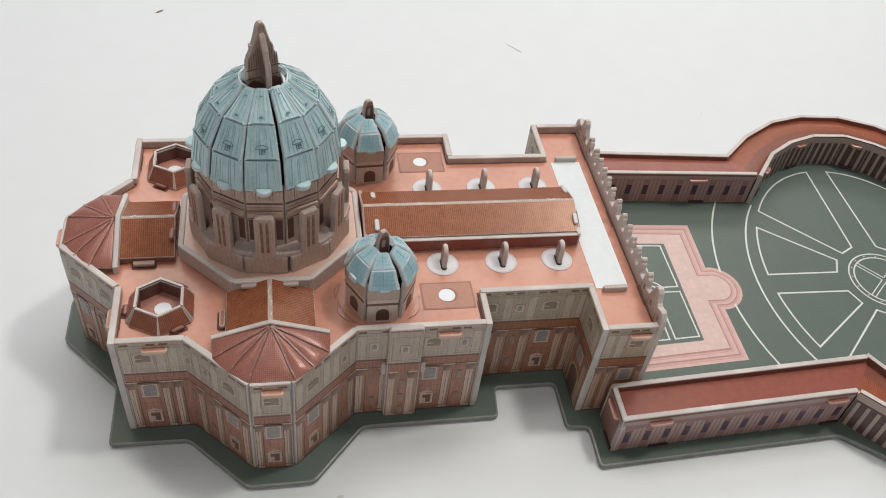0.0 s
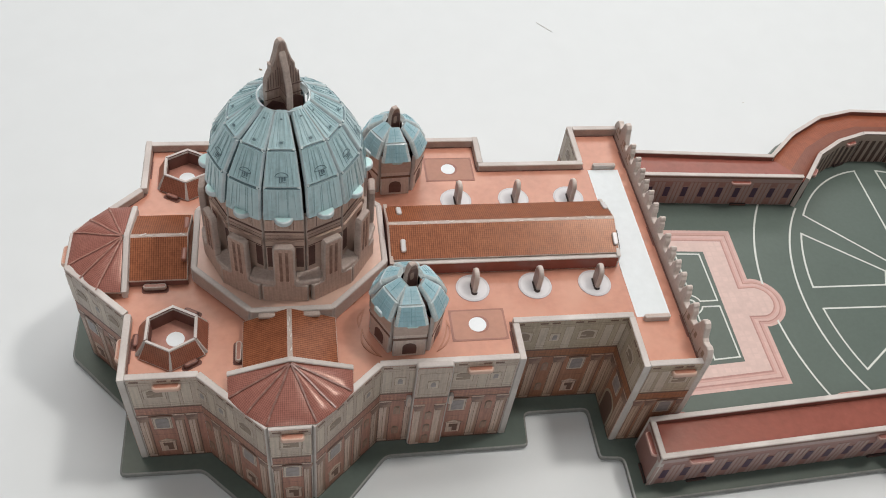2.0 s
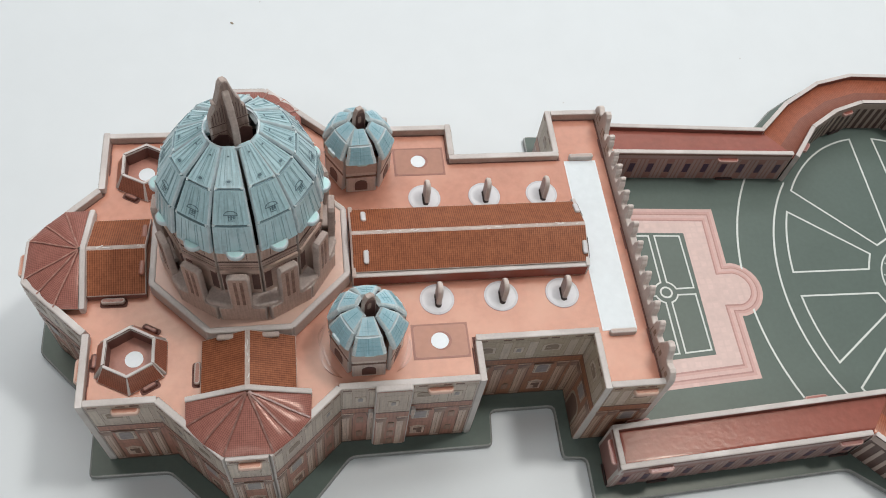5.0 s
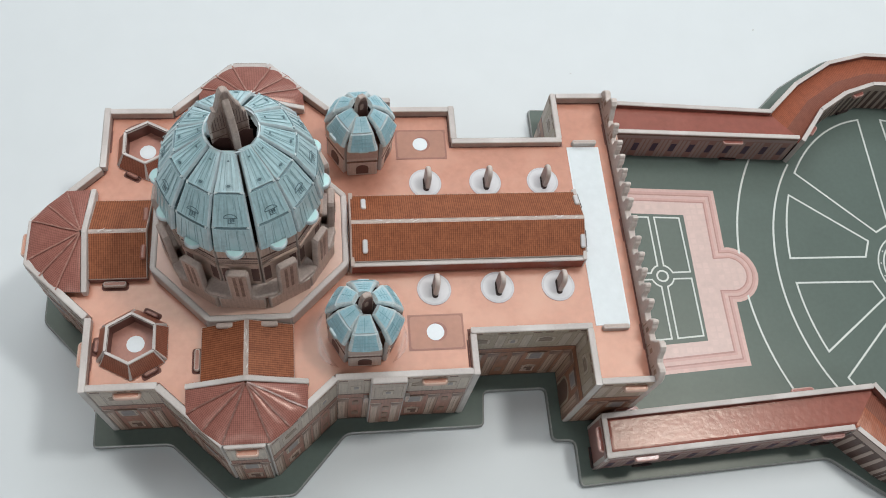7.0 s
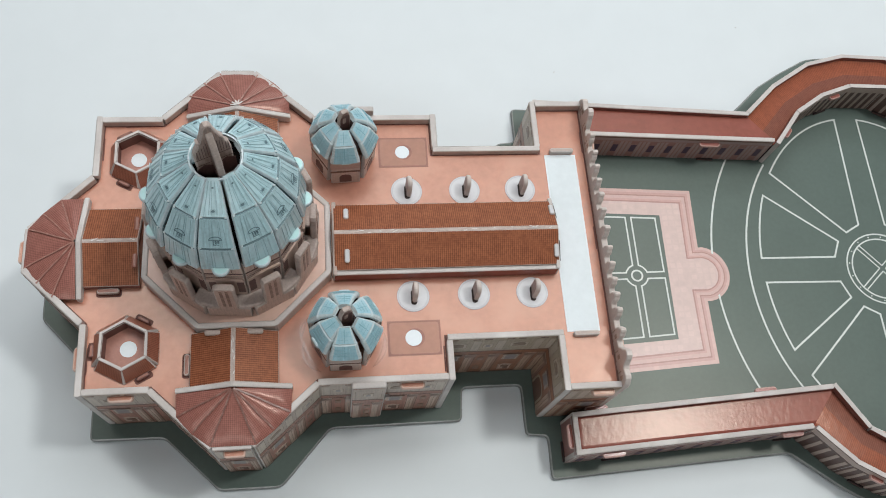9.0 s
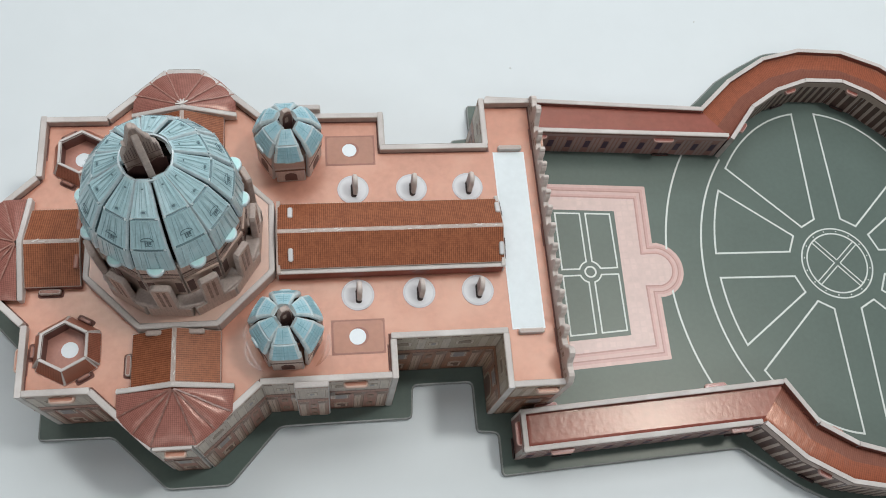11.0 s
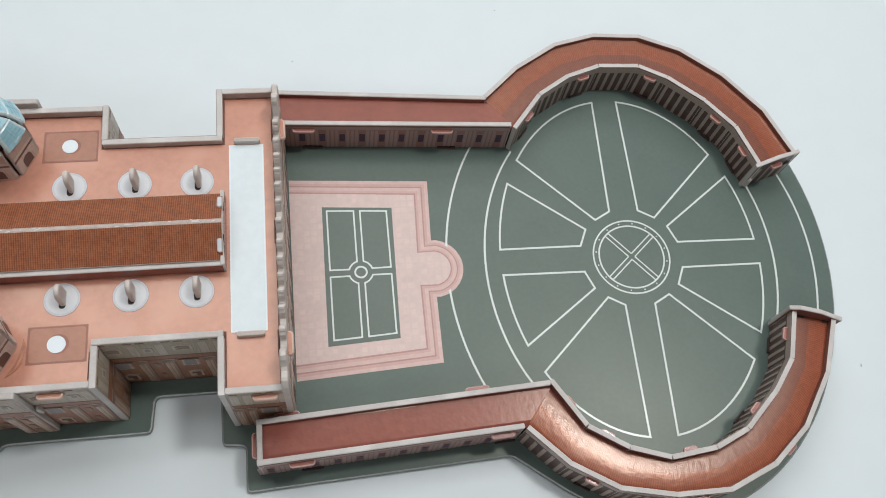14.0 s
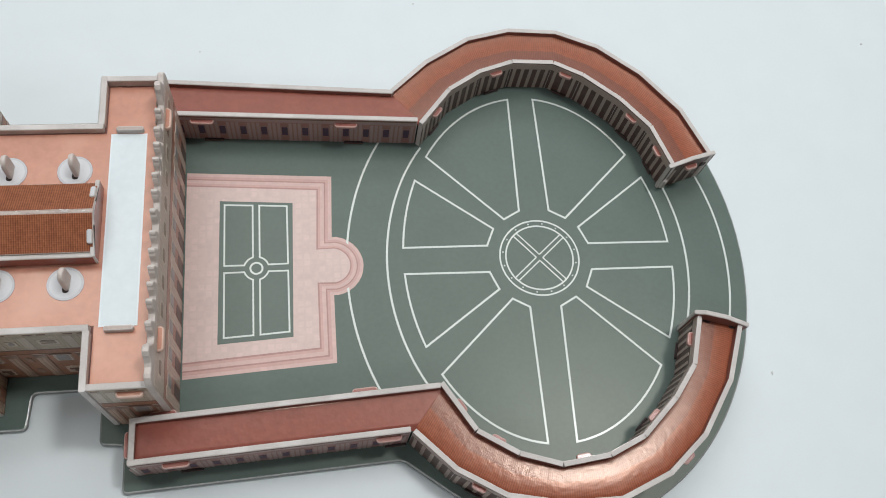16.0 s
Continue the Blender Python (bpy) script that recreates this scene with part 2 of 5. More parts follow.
PIL_O = paint("beige_pilaster_print", (0.51, 0.35, 0.255), 0.45, 0.25, 0.2, 800, 90, streak=0.22)
ATTIC = paint("grey_rose_attic_print", (0.48, 0.385, 0.315), 0.45, 0.25, 0.18, 800, 90, streak=0.12)
ATTIC_O = paint("grey_beige_attic_print", (0.445, 0.36, 0.262), 0.45, 0.25, 0.18, 800, 90, streak=0.12)
ATTIC_L = paint("pale_attic_print", (0.53, 0.445, 0.365), 0.45, 0.25, 0.16, 800, 90, streak=0.12)
CORN = paint("rose_cornice_print", (0.375, 0.165, 0.112), 0.45, 0.25, 0.22, 700, 90, streak=0.25)
CORN_O = paint("rust_cornice_print", (0.345, 0.13, 0.056), 0.45, 0.25, 0.2, 700, 90, streak=0.25)
LINE = paint("dark_brown_line", (0.17, 0.09, 0.065), 0.5, 0.2, 0.2)
PANE = paint("grey_window_print", (0.29, 0.255, 0.25), 0.4, 0.25, 0.25, 700, 300)
LINE_A = paint("soft_brown_line", (0.27, 0.20, 0.15), 0.5, 0.2, 0.2)
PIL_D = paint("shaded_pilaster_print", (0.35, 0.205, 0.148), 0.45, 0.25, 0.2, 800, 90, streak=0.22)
CAP = paint("mottled_capital_print", (0.22, 0.125, 0.095), 0.45, 0.25, 0.35, 1500, 300, spot=(0.34, 0.22, 0.165))
PURPLE = paint("purple_window_print", (0.07, 0.03, 0.068), 0.4, 0.25, 0.2)
ROSE = paint("rose_wall_print", (0.335, 0.168, 0.148), 0.45, 0.25, 0.14)
ROSE_M = paint("mid_rose_print", (0.385, 0.225, 0.20), 0.45, 0.25, 0.14)
ROSE_L = paint("pale_rose_print", (0.41, 0.285, 0.26), 0.45, 0.25, 0.12)
COLS = paint("beige_column_print", (0.44, 0.335, 0.285), 0.45, 0.25, 0.16)
COLBACK = paint("dark_colonnade_print", (0.10, 0.052, 0.042), 0.45, 0.2, 0.3, 500, 120)
GREY = paint("grey_green_board_print", (0.108, 0.143, 0.127), 0.33, 0.0, 0.08, 500, 60, 0.04, lumps=110, sheen=0.26, wave=0.10)
GREY_GLINT = paint("board_edge_highlight", (0.25, 0.26, 0.245), 0.35, 0.3, 0.25, 900, 200)
GREY_SIDE = paint("grey_board_side", (0.20, 0.21, 0.20), 0.5, 0.1, 0.25, 900, 200)
GARDEN = paint("slate_grey_garden_print", (0.104, 0.137, 0.122), 0.33, 0.0, 0.08, 500, 60, 0.04, lumps=110, sheen=0.35, wave=0.08)
MARK = paint("white_line_print", (0.62, 0.66, 0.62), 0.45, 0.2, 0.06)
PINK = paint("pink_paving_print", (0.6, 0.395, 0.35), 0.42, 0.25, 0.08, 500, 160, coatrough=0.3, weave=0.09)
PINK_L = paint("pale_pink_paving_print", (0.615, 0.452, 0.405), 0.42, 0.25, 0.08, 500, 160, coatrough=0.3, weave=0.10)
PINK_M = paint("mid_pink_paving_print", (0.52, 0.31, 0.27), 0.42, 0.25, 0.10, 500, 160, coatrough=0.3)
PINK_D = paint("rose_paving_print", (0.39, 0.205, 0.175), 0.42, 0.25, 0.10, 500, 160, coatrough=0.3)
TABLE = paint("white_table_top", (0.655, 0.70, 0.71), 0.5, 0, 0.025, 60, 3, 0.02)
PLASTER = paint("plain_plaster", (0.5, 0.5, 0.49), 0.8, 0, 0.04, 20, 1.2)
CEIL = paint("dull_ceiling", (0.30, 0.30, 0.30), 0.9, 0, 0.04, 20, 1.2)
CARPET = paint("grey_floor", (0.3, 0.3, 0.3), 0.8, 0, 0.1, 40, 2)
CRUMB = paint("debris", (0.25, 0.2, 0.14), 0.8, 0, 0.3)
CRUMB_L = paint("pale_debris", (0.54, 0.54, 0.52), 0.8, 0, 0.2)
TILE = tiles("orange_tile_print", (0.372, 0.137, 0.066), (0.155, 0.047, 0.024), 0.078, 0.08, rough=0.28, coat=0.34, cross=0.28, lump=1.6, wave=0.14)
TILE_WELL = tiles("brown_tile_print", (0.375, 0.15, 0.096), (0.20, 0.071, 0.046), 0.066, 0.07, rough=0.28, cross=0.5)
TILE_RED = tiles("red_tile_print", (0.385, 0.165, 0.132), (0.215, 0.082, 0.065), 0.066, 0.07, rough=0.28, coat=0.4, cross=0.6, lump=3.0, wave=0.12)

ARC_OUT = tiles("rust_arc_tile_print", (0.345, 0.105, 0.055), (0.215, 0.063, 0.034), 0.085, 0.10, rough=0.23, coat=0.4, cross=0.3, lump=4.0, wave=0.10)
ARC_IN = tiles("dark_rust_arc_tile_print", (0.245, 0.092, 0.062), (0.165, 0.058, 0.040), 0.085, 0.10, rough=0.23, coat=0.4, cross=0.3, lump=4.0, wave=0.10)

# ---------------------------------------------------------------- mesh helpers (centimetres in, metres out)
T = 0.24
UP = Vector((0, 0, 1))
ROOF_Z, WALL_Z = 4.92, 5.26
# the roof deck sits a little higher on its south side
TILT = pose(0, 0, 4.86, -1.1) @ pose(0, 0, -ROOF_Z)


def mesh_of(name, bm, mats):
    bmesh.ops.scale(bm, vec=(0.01,) * 3, verts=bm.verts)
    me = bpy.data.meshes.new(name)
    bm.to_mesh(me)
    bm.free()
    for m in mats:
        me.materials.append(m)
    return me


def place(M):
    M = M.copy()
    M.translation = M.translation * 0.01
    return M


def add(name, me, parent, M=None, label=""):
    ob = new(name, me)
    ob.parent = parent
    ob.matrix_basis = place(M) if M is not None else Matrix()
    return tagged(ob, label)


def thing(name, at, label, category, group="", rz=0.0, kind=""):
    ob = new(name)
    ob.empty_display_size = 0.01
    m = pose(*at, 0, 0, rz)
    ob.matrix_basis = place(TILT @ m if at[2] == ROOF_Z else m)
    return tagged(ob, label, category, group, kind)


def at(x, y, z, rz=0.0):
    return pose(x, y, z, 0, 0, rz)


def axes(o, x, y):
    """The pose with its origin at o, its x axis along x and its y axis nearest y."""
    x = Vector(x).normalized()
    z = x.cross(Vector(y)).normalized()
    y = z.cross(x)
    return Matrix(((x.x, y.x, z.x, o[0]), (x.y, y.y, z.y, o[1]), (x.z, y.z, z.z, o[2]), (0, 0, 0, 1)))


def rrect(x0, y0, x1, y1, r=0.08, n=3):
    pts = []
    for cx, cy, a in ((x1 - r, y1 - r, 0), (x0 + r, y1 - r, 90), (x0 + r, y0 + r, 180), (x1 - r, y0 + r, 270)):
        for k in range(n + 1):
            q = radians(a + 90 * k / n)
            pts.append((cx + r * math.cos(q), cy + r * math.sin(q)))
    return pts


def disc(r, n=32, sy=1.0):
    return [(r * math.cos(2 * math.pi * k / n), r * sy * math.sin(2 * math.pi * k / n)) for k in range(n)]


def board(name, outline, t=T, mats=(BODY, FOAM), bev=0.035, front=0.0):
    """A flat board: outline in its own x and y, its printed face at z = front, t thick; material 0 on the face, 1 on cut edges, 2 (or 1) behind."""
    bm = bmesh.new()
    vs = [bm.verts.new((x, y, front)) for x, y in outline]
    f = bm.faces.new(vs)
    f.normal_update()
    if f.normal.z < 0:
        f.normal_flip()
    ext = bmesh.ops.extrude_face_region(bm, geom=[f])
    for v in ext["geom"]:
        if isinstance(v, bmesh.types.BMVert):
            v.co.z -= t
    for g in ext["geom"]:
        if isinstance(g, bmesh.types.BMFace):
            g.normal_flip()
    bmesh.ops.recalc_face_normals(bm, faces=bm.faces)
    if bev:
        sharp = [e for e in bm.edges if len(e.link_faces) == 2 and abs(e.verts[0].co.z - e.verts[1].co.z) < 1e-6]
        bmesh.ops.bevel(bm, geom=sharp, offset=bev, segments=2, affect="EDGES", profile=0.5)
    uv = bm.loops.layers.uv.new("UVMap")
    for f in bm.faces:
        f.normal_update()
        f.material_index = 0 if f.normal.z > 0.95 else (len(mats) - 1 if f.normal.z < -0.95 else 1)
        for lp in f.loops:
            lp[uv].uv = lp.vert.co.xy
    return mesh_of(name, bm, mats)


def flat(name, outline, mat, h=0.012):
    """Thin printed piece laid on a face."""
    return board(name, outline, h, (mat, mat), 0.0, h)


def strip(name, pts, w, mat, closed=False, h=0.012):
    """A printed line of width w along points in a plane."""
    bm = bmesh.new()
    n = len(pts)
    rows = []
    for k in range(n):
        p = Vector((*pts[k], 0))
        a = Vector((*pts[k - 1], 0)) if (k > 0 or closed) else None
        b = Vector((*pts[(k + 1) % n], 0)) if (k < n - 1 or closed) else None
        d0 = (p - a).normalized() if a is not None else (b - p).normalized()
        d1 = (b - p).normalized() if b is not None else d0
        n0, n1 = Vector((-d0.y, d0.x, 0)), Vector((-d1.y, d1.x, 0))
        m = (n0 + n1).normalized()
        m = m * (w / 2 / max(0.35, m.dot(n0)))
        rows.append([bm.verts.new(q) for q in (p - m, p + m, p + m + UP * h, p - m + UP * h)])
    for k in range(n if closed else n - 1):
        r0, r1 = rows[k], rows[(k + 1) % n]
        for i, j in ((2, 3), (1, 2), (3, 0)):
            bm.faces.new((r0[i], r0[j], r1[j], r1[i]))
    bmesh.ops.recalc_face_normals(bm, faces=bm.faces)
    return mesh_of(name, bm, (mat,))


def solid(name, faces_pts, mats, idx=None, bev=0.0):
    """A mesh from faces given by their corner points."""
    bm = bmesh.new()
    seen = {}
    uv = bm.loops.layers.uv.new("UVMap")
    for k, fp in enumerate(faces_pts):
        vs = []
        for p in fp:
            key = tuple(round(c, 4) for c in p)
            if key not in seen:
                seen[key] = bm.verts.new(p)
            vs.append(seen[key])
        f = bm.faces.new(vs)
        f.material_index = idx[k] if idx else 0
        o = Vector(fp[0])
        ux = (Vector(fp[1]) - o).normalized()
        f.normal_update()
        vx = f.normal.cross(ux)
        for lp in f.loops:
            d = lp.vert.co - o
            lp[uv].uv = (d.dot(ux), d.dot(vx))
    if bev:
        bmesh.ops.bevel(bm, geom=list(bm.edges), offset=bev, segments=2, affect="EDGES", profile=0.5)
    bmesh.ops.recalc_face_normals(bm, faces=bm.faces)
    return mesh_of(name, bm, mats)


def box(name, x0, y0, z0, x1, y1, z1, mats, bev=0.03):
    c = [(x, y, z) for z in (z0, z1) for y in (y0, y1) for x in (x0, x1)]
    q = ((0, 2, 3, 1), (4, 5, 7, 6), (0, 1, 5, 4), (2, 6, 7, 3), (0, 4, 6, 2), (1, 3, 7, 5))
    return solid(name, [[c[i] for i in f] for f in q], mats, None, bev)


def panel(pts, t=0.2, mats=(TILE, FOAM), bev=0.03, name="panel"):
    """A board over a planar polygon in space, first edge level; returns mesh and pose."""
    o = Vector(pts[0])
    M = axes(o, Vector(pts[1]) - o, Vector(pts[2]) - Vector(pts[1]))
    inv = M.inverted()
    return board(name, [tuple((inv @ Vector(p)).xy) for p in pts], t, mats, bev), M


def inset(pts, offs):
    """A convex outline, counter-clockwise, moved inwards edge by edge; offs[k] belongs to the edge from k to k + 1."""
    n, out = len(pts), []
    for k in range(n):
        a, p, b = (Vector((*pts[(k + d) % n], 0)) for d in (-1, 0, 1))
        d0, d1 = (p - a).normalized(), (b - p).normalized()
        n0, n1 = Vector((-d0.y, d0.x, 0)), Vector((-d1.y, d1.x, 0))
        q0, q1 = p + n0 * offs[k - 1], p + n1 * offs[k]
        s = (q1 - q0).cross(d1).z / max(1e-6, abs(d0.cross(d1).z)) * (1 if d0.cross(d1).z > 0 else -1)
        out.append(tuple((q0 + d0 * s).xy))
    return out


def pillow(name, pts, offs, drop, mat):
    """A pressed sheet, flat in the middle and rolled down towards its edges."""
    bm = bmesh.new()
    uv = bm.loops.layers.uv.new("UVMap")
    rings = []
    for f, z in ((0.0, -1.0), (0.3, -0.42), (0.65, -0.1), (1.0, 0.0)):
        rings.append([bm.verts.new((x, y, drop * z)) for x, y in inset(pts, [o * f for o in offs])])
    n = len(pts)
    for r0, r1 in zip(rings, rings[1:]):
        for k in range(n):
            bm.faces.new((r0[k], r0[(k + 1) % n], r1[(k + 1) % n], r1[k]))
    bm.faces.new(rings[-1])
    for f in bm.faces:
        f.smooth = True
        for lp in f.loops:
            lp[uv].uv = lp.vert.co.xy
    bm.faces.ensure_lookup_table()
    bm.faces[-1].smooth = False
    bmesh.ops.recalc_face_normals(bm, faces=bm.faces)
    return mesh_of(name, bm, (mat,))


# ---------------------------------------------------------------- the room and the table
def slab(name, x0, y0, z0, x1, y1, z1, mat, label="", category="", kind="structure"):
    ob = new(name, box(name, 100 * x0, 100 * y0, 100 * z0, 100 * x1, 100 * y1, 100 * z1, (mat,), 0.0))
    return tagged(ob, label, category, "", kind)


LOW, HIGH = -0.78, 1.55
slab("floor", -2.6, -2.4, LOW - 0.1, 2.4, 2.4, LOW, CARPET, "plain grey floor of the room", "floor")
slab("ceiling", -2.6, -2.4, HIGH, 2.4, 2.4, HIGH + 0.1, CEIL, "plain grey ceiling", "ceiling")
slab("wall_north", -2.6, 2.4, LOW, 2.4, 2.5, HIGH, PLASTER, "plain light grey room wall", "wall")
slab("wall_south", -2.6, -2.5, LOW, 2.4, -2.4, HIGH, PLASTER, "plain light grey room wall", "wall")
slab("wall_west", -2.7, -2.4, LOW, -2.6, 2.4, HIGH, PLASTER, "plain light grey room wall", "wall")
slab("wall_east", 2.4, -2.4, LOW, 2.5, 2.4, HIGH, PLASTER, "plain light grey room wall", "wall")

TABLE_Z = -0.26
table = thing("table", (-15, 5, LOW * 100), "white smooth table under the paper model", "table")
add("tabletop", box("tabletop", -125, -85, 0, 125, 95, 3, (TABLE,), 0.4), table, at(0, 0, TABLE_Z - 3 - LOW * 100))
LEG = box("leg", -2.5, -2.5, 0, 2.5, 2.5, TABLE_Z - 3.02 - LOW * 100, (PLASTER,), 0.3)
for sx in (-115, 115):
    for sy in (-75, 85):
        add("leg", LEG, table, at(sx, sy, 0))

# ---------------------------------------------------------------- the grey base board with the printed square
HALF = [(-38.15, -1.1), (-35.88, -3.6), (-35.88, -6.27), (-32.97, -6.31), (-30.77, -8.5), (-28.3, -8.5), (-26.3, -6.26), (-20.8, -6.23), (-20.68, -4.82),
        (-18.14, -4.82), (-18.12, -6.96), (-17.2, -7.04), (-17.2, -8.86), (-6.62, -8.35)]


def arc(a, b, t0, t1, n, cx=0.0, cy=0.0):
    return [(cx + a * math.cos(radians(t0 + (t1 - t0) * k / n)), cy + b * math.sin(radians(t0 + (t1 - t0) * k / n))) for k in range(n + 1)]


def soften(pts, r=0.22):
    """Rounds the corners of a closed outline."""
    out = []
    n = len(pts)
    for k in range(n):
        p, a, b = Vector(pts[k]), Vector(pts[k - 1]), Vector(pts[(k + 1) % n])
        u, v = (a - p), (b - p)
        q = min(r, u.length * 0.4, v.length * 0.4)
        if u.normalized().dot(v.normalized()) < -0.97:
            out.append(tuple(p))
            continue
        e0, e1 = p + u.normalized() * q, p + v.normalized() * q
        for s in (0, 0.33, 0.67, 1):
            out.append(tuple(e0 * (1 - s) ** 2 + p * 2 * s * (1 - s) + e1 * s * s))
    return out


east = arc(9.35, 11.6, -122, 98, 60, 0, 0.2) + [(-2.9, 10.85), (-4.2, 10.05), (-5.35, 9.0), (-6.2, 8.3)]
base_outline = HALF + east + [(x, -y) for x, y in reversed(HALF[:-1])]
base = thing("base_board", (0, 0, TABLE_Z), "grey-green printed cardboard base lying on the white table", "base board")
SHEET = board("sheet", soften(base_outline), -TABLE_Z - 0.01, (GREY, GREY_GLINT, GREY_SIDE), 0.075)
# Bevel faces get a paler grey: the rim's highlight painted in.
for f in SHEET.polygons:
    f.material_index = 0 if f.normal.z > 0.95 else 1 if f.normal.z > 0.6 else 2
add("sheet", SHEET, base, at(0, 0, -TABLE_Z))
TOP = -TABLE_Z


def mark(pts, w=0.085, closed=True, lift=0.0, mat=MARK, turn=0.0):
    c, d = math.cos(radians(turn)), math.sin(radians(turn))
    pts = [(c * x - d * y, d * x + c * y) for x, y in pts]
    return add("marking", strip("marking", pts, w, mat, closed), base, at(0, 0, TOP + lift))


for sx in (1, -1):
    for sy in (1, -1):
        a1 = arc(5.98, 8.12, 38.5, 84.2, 14)
        q1 = [(0.68, 2.27), (1.40, 1.87)] + a1
        mark([(sx * x, sy * y) for x, y in q1], turn=-0.85)
        a2 = arc(5.98, 8.12, 4.3, 28.4, 10)
        q2 = [(1.93, 1.42), (2.28, 0.62)] + a2
        mark([(sx * x, sy * y) for x, y in q2], turn=-0.85)
for r in (1.76, 1.50):
    mark(disc(r, 64), 0.07)
for k in range(4):
    for s in (-0.1, 0.1):
        q = radians(41 + 90 * k)
        c, d = math.cos(q), math.sin(q)
        mark([(c * r - d * s, d * r + c * s) for r in (0.1, 1.47)], 0.055, False)
DOT = flat("dot", disc(0.035, 8), MARK)
for k in range(16):
    q = 2 * math.pi * (k + 0.5) / 16
    add("dot", DOT, base, at(1.63 * math.cos(q), 1.63 * math.sin(q), TOP))
mark(arc(6.7, 8.5, 136, 224, 40, 0, -0.3), 0.09, False)
mark(arc(6.7, 8.5, -27, 27, 20, 0, 0.15), 0.09, False)
mark(arc(8.42, 10.4, 142, 216, 40, 0, -0.35), 0.09, False)
mark(arc(8.55, 9.95, -24, 24, 20), 0.09, False)


def paving(name, outline, mat, lift):
    return add(name, flat(name, outline, mat, 0.006), base, at(0, 0, TOP + lift))


def terrace(inset, mat, lift):
    i = inset
    bay = arc(1.35 - i * 0.85, 1.35 - i * 0.85, -80, 80, 14, -9.05, 0)
    o = [(-15.1, -4.6 + i), (-9.0 - i, -4.25 + i)] + [(-9.0 - i, -1.32 + i * 0.85), *bay, (-9.0 - i, 1.32 - i * 0.85)] + [(-8.9 - i, 4.25 - i), (-15.1, 4.6 - i)]
    return paving("step", o, mat, lift)


for n, (i, m) in enumerate(((0.0, PINK), (0.16, PINK_M), (0.28, PINK_D), (0.34, PINK), (0.50, PINK_M), (0.60, PINK_D), (0.67, PINK_L))):
    terrace(i, m, 0.002 + 0.007 * n)
paving("garden", [(-13.75, -3.24), (-10.72, -3.07), (-10.62, 2.99), (-13.7, 3.18)], GARDEN, 0.05)
for sy in (1, -1):
    for x0, x1, k in ((-13.5, -12.32, 1), (-12.04, -10.87, -1)):
        q = [(x0, 2.98), (x1, 2.92)] if k > 0 else [(x0, 2.91), (x1, 2.84)]
        pts = q
        rad = 0.52
        if k > 0:
            corner = [(-12.32, 0.50), *[(-12.18 + rad * math.cos(radians(a)), rad * math.sin(radians(a))) for a in (115, 130, 150, 163)], (-13.5, 0.16)]
        else:
            corner = [(-10.87, 0.16), *[(-12.18 + rad * math.cos(radians(a)), rad * math.sin(radians(a))) for a in (17, 30, 50, 65)], (-12.04, 0.50)]
        mark([(x, sy * y) for x, y in pts + corner], 0.07, True, 0.058)
mark([(-12.18 + x, y) for x, y in disc(0.25, 24)], 0.08, True, 0.058)

# ---------------------------------------------------------------- the church body
church = thing("church_model", (0, 0, 0), "cardboard church body with printed stone walls and salmon flat roof", "model building")

PANE_ME = flat("window_pane", [(-0.22, -0.33), (0.22, -0.33), (0.22, 0.22), (0.17, 0.30), (-0.17, 0.30), (-0.22, 0.22)], PANE, 0.03)
FRAME_ME = flat("window_frame", rrect(-0.32, -0.42, 0.32, 0.38, 0.03, 1), ATTIC_L, 0.015)
HEAD_ME = flat("window_head", [(-0.37, 0.38), (0.37, 0.38), (0.40, 0.43), (0.2, 0.49), (-0.2, 0.49), (-0.40, 0.43)], LINE, 0.03)
LOWF_ME = flat("window_frame", [(-0.28, -0.42), (0.28, -0.42), (0.28, 0.25), (0.32, 0.30), (0.0, 0.46), (-0.32, 0.30), (-0.28, 0.25)], PIL, 0.015)
LOWP_ME = flat("window_pane", [(-0.02, -0.32), (0.17, -0.32), (0.17, 0.16), (-0.16, 0.16), (-0.16, -0.02), (-0.02, -0.02)], LINE, 0.03)


def arch(hw, low, spring, n=6):
    """Outline of an upright opening with a round head."""
    return [(-hw, low), (hw, low)] + [(hw * math.cos(math.pi * k / n), spring + hw * math.sin(math.pi * k / n)) for k in range(n + 1)]


NICHE_ME = flat("niche", arch(0.12, -0.3, 0.12), LINE_A, 0.014)
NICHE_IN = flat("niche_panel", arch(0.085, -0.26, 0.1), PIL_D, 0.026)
ATTN_ME = flat("attic_niche", rrect(-0.2, -0.26, 0.2, 0.24, 0.03, 1), LINE_A, 0.012)
ATTN_F = flat("attic_niche_frame", rrect(-0.18, -0.24, 0.18, 0.22, 0.03, 1), ATTIC_L, 0.02)
ATTN_IN = flat("attic_niche_panel", arch(0.085, -0.15, 0.05), PANE, 0.03)
PORTAL = flat("portal", arch(0.42, 0.05, 1.1, 10), LINE, 0.016)
PORTAL_F = flat("portal_frame", arch(0.52, 0.05, 1.12, 10), ATTIC_O, 0.008)
ATT_ME = flat("attic_window", [(-0.36, -0.24), (0.36, -0.24), (0.36, 0.18), (0.42, 0.18), (0.0, 0.38), (-0.42, 0.18), (-0.36, 0.18)], ATTIC_L, 0.014)
ATT_P = flat("attic_pane", [(-0.25, -0.15), (0.25, -0.15), (0.25, 0.15), (0.14, 0.24), (-0.14, 0.24), (-0.25, 0.15), (-0.25, 0.03), (-0.03, 0.03), (-0.03, -0.05), (-0.25, -0.05)], LINE_A, 0.028)
PILS = {}


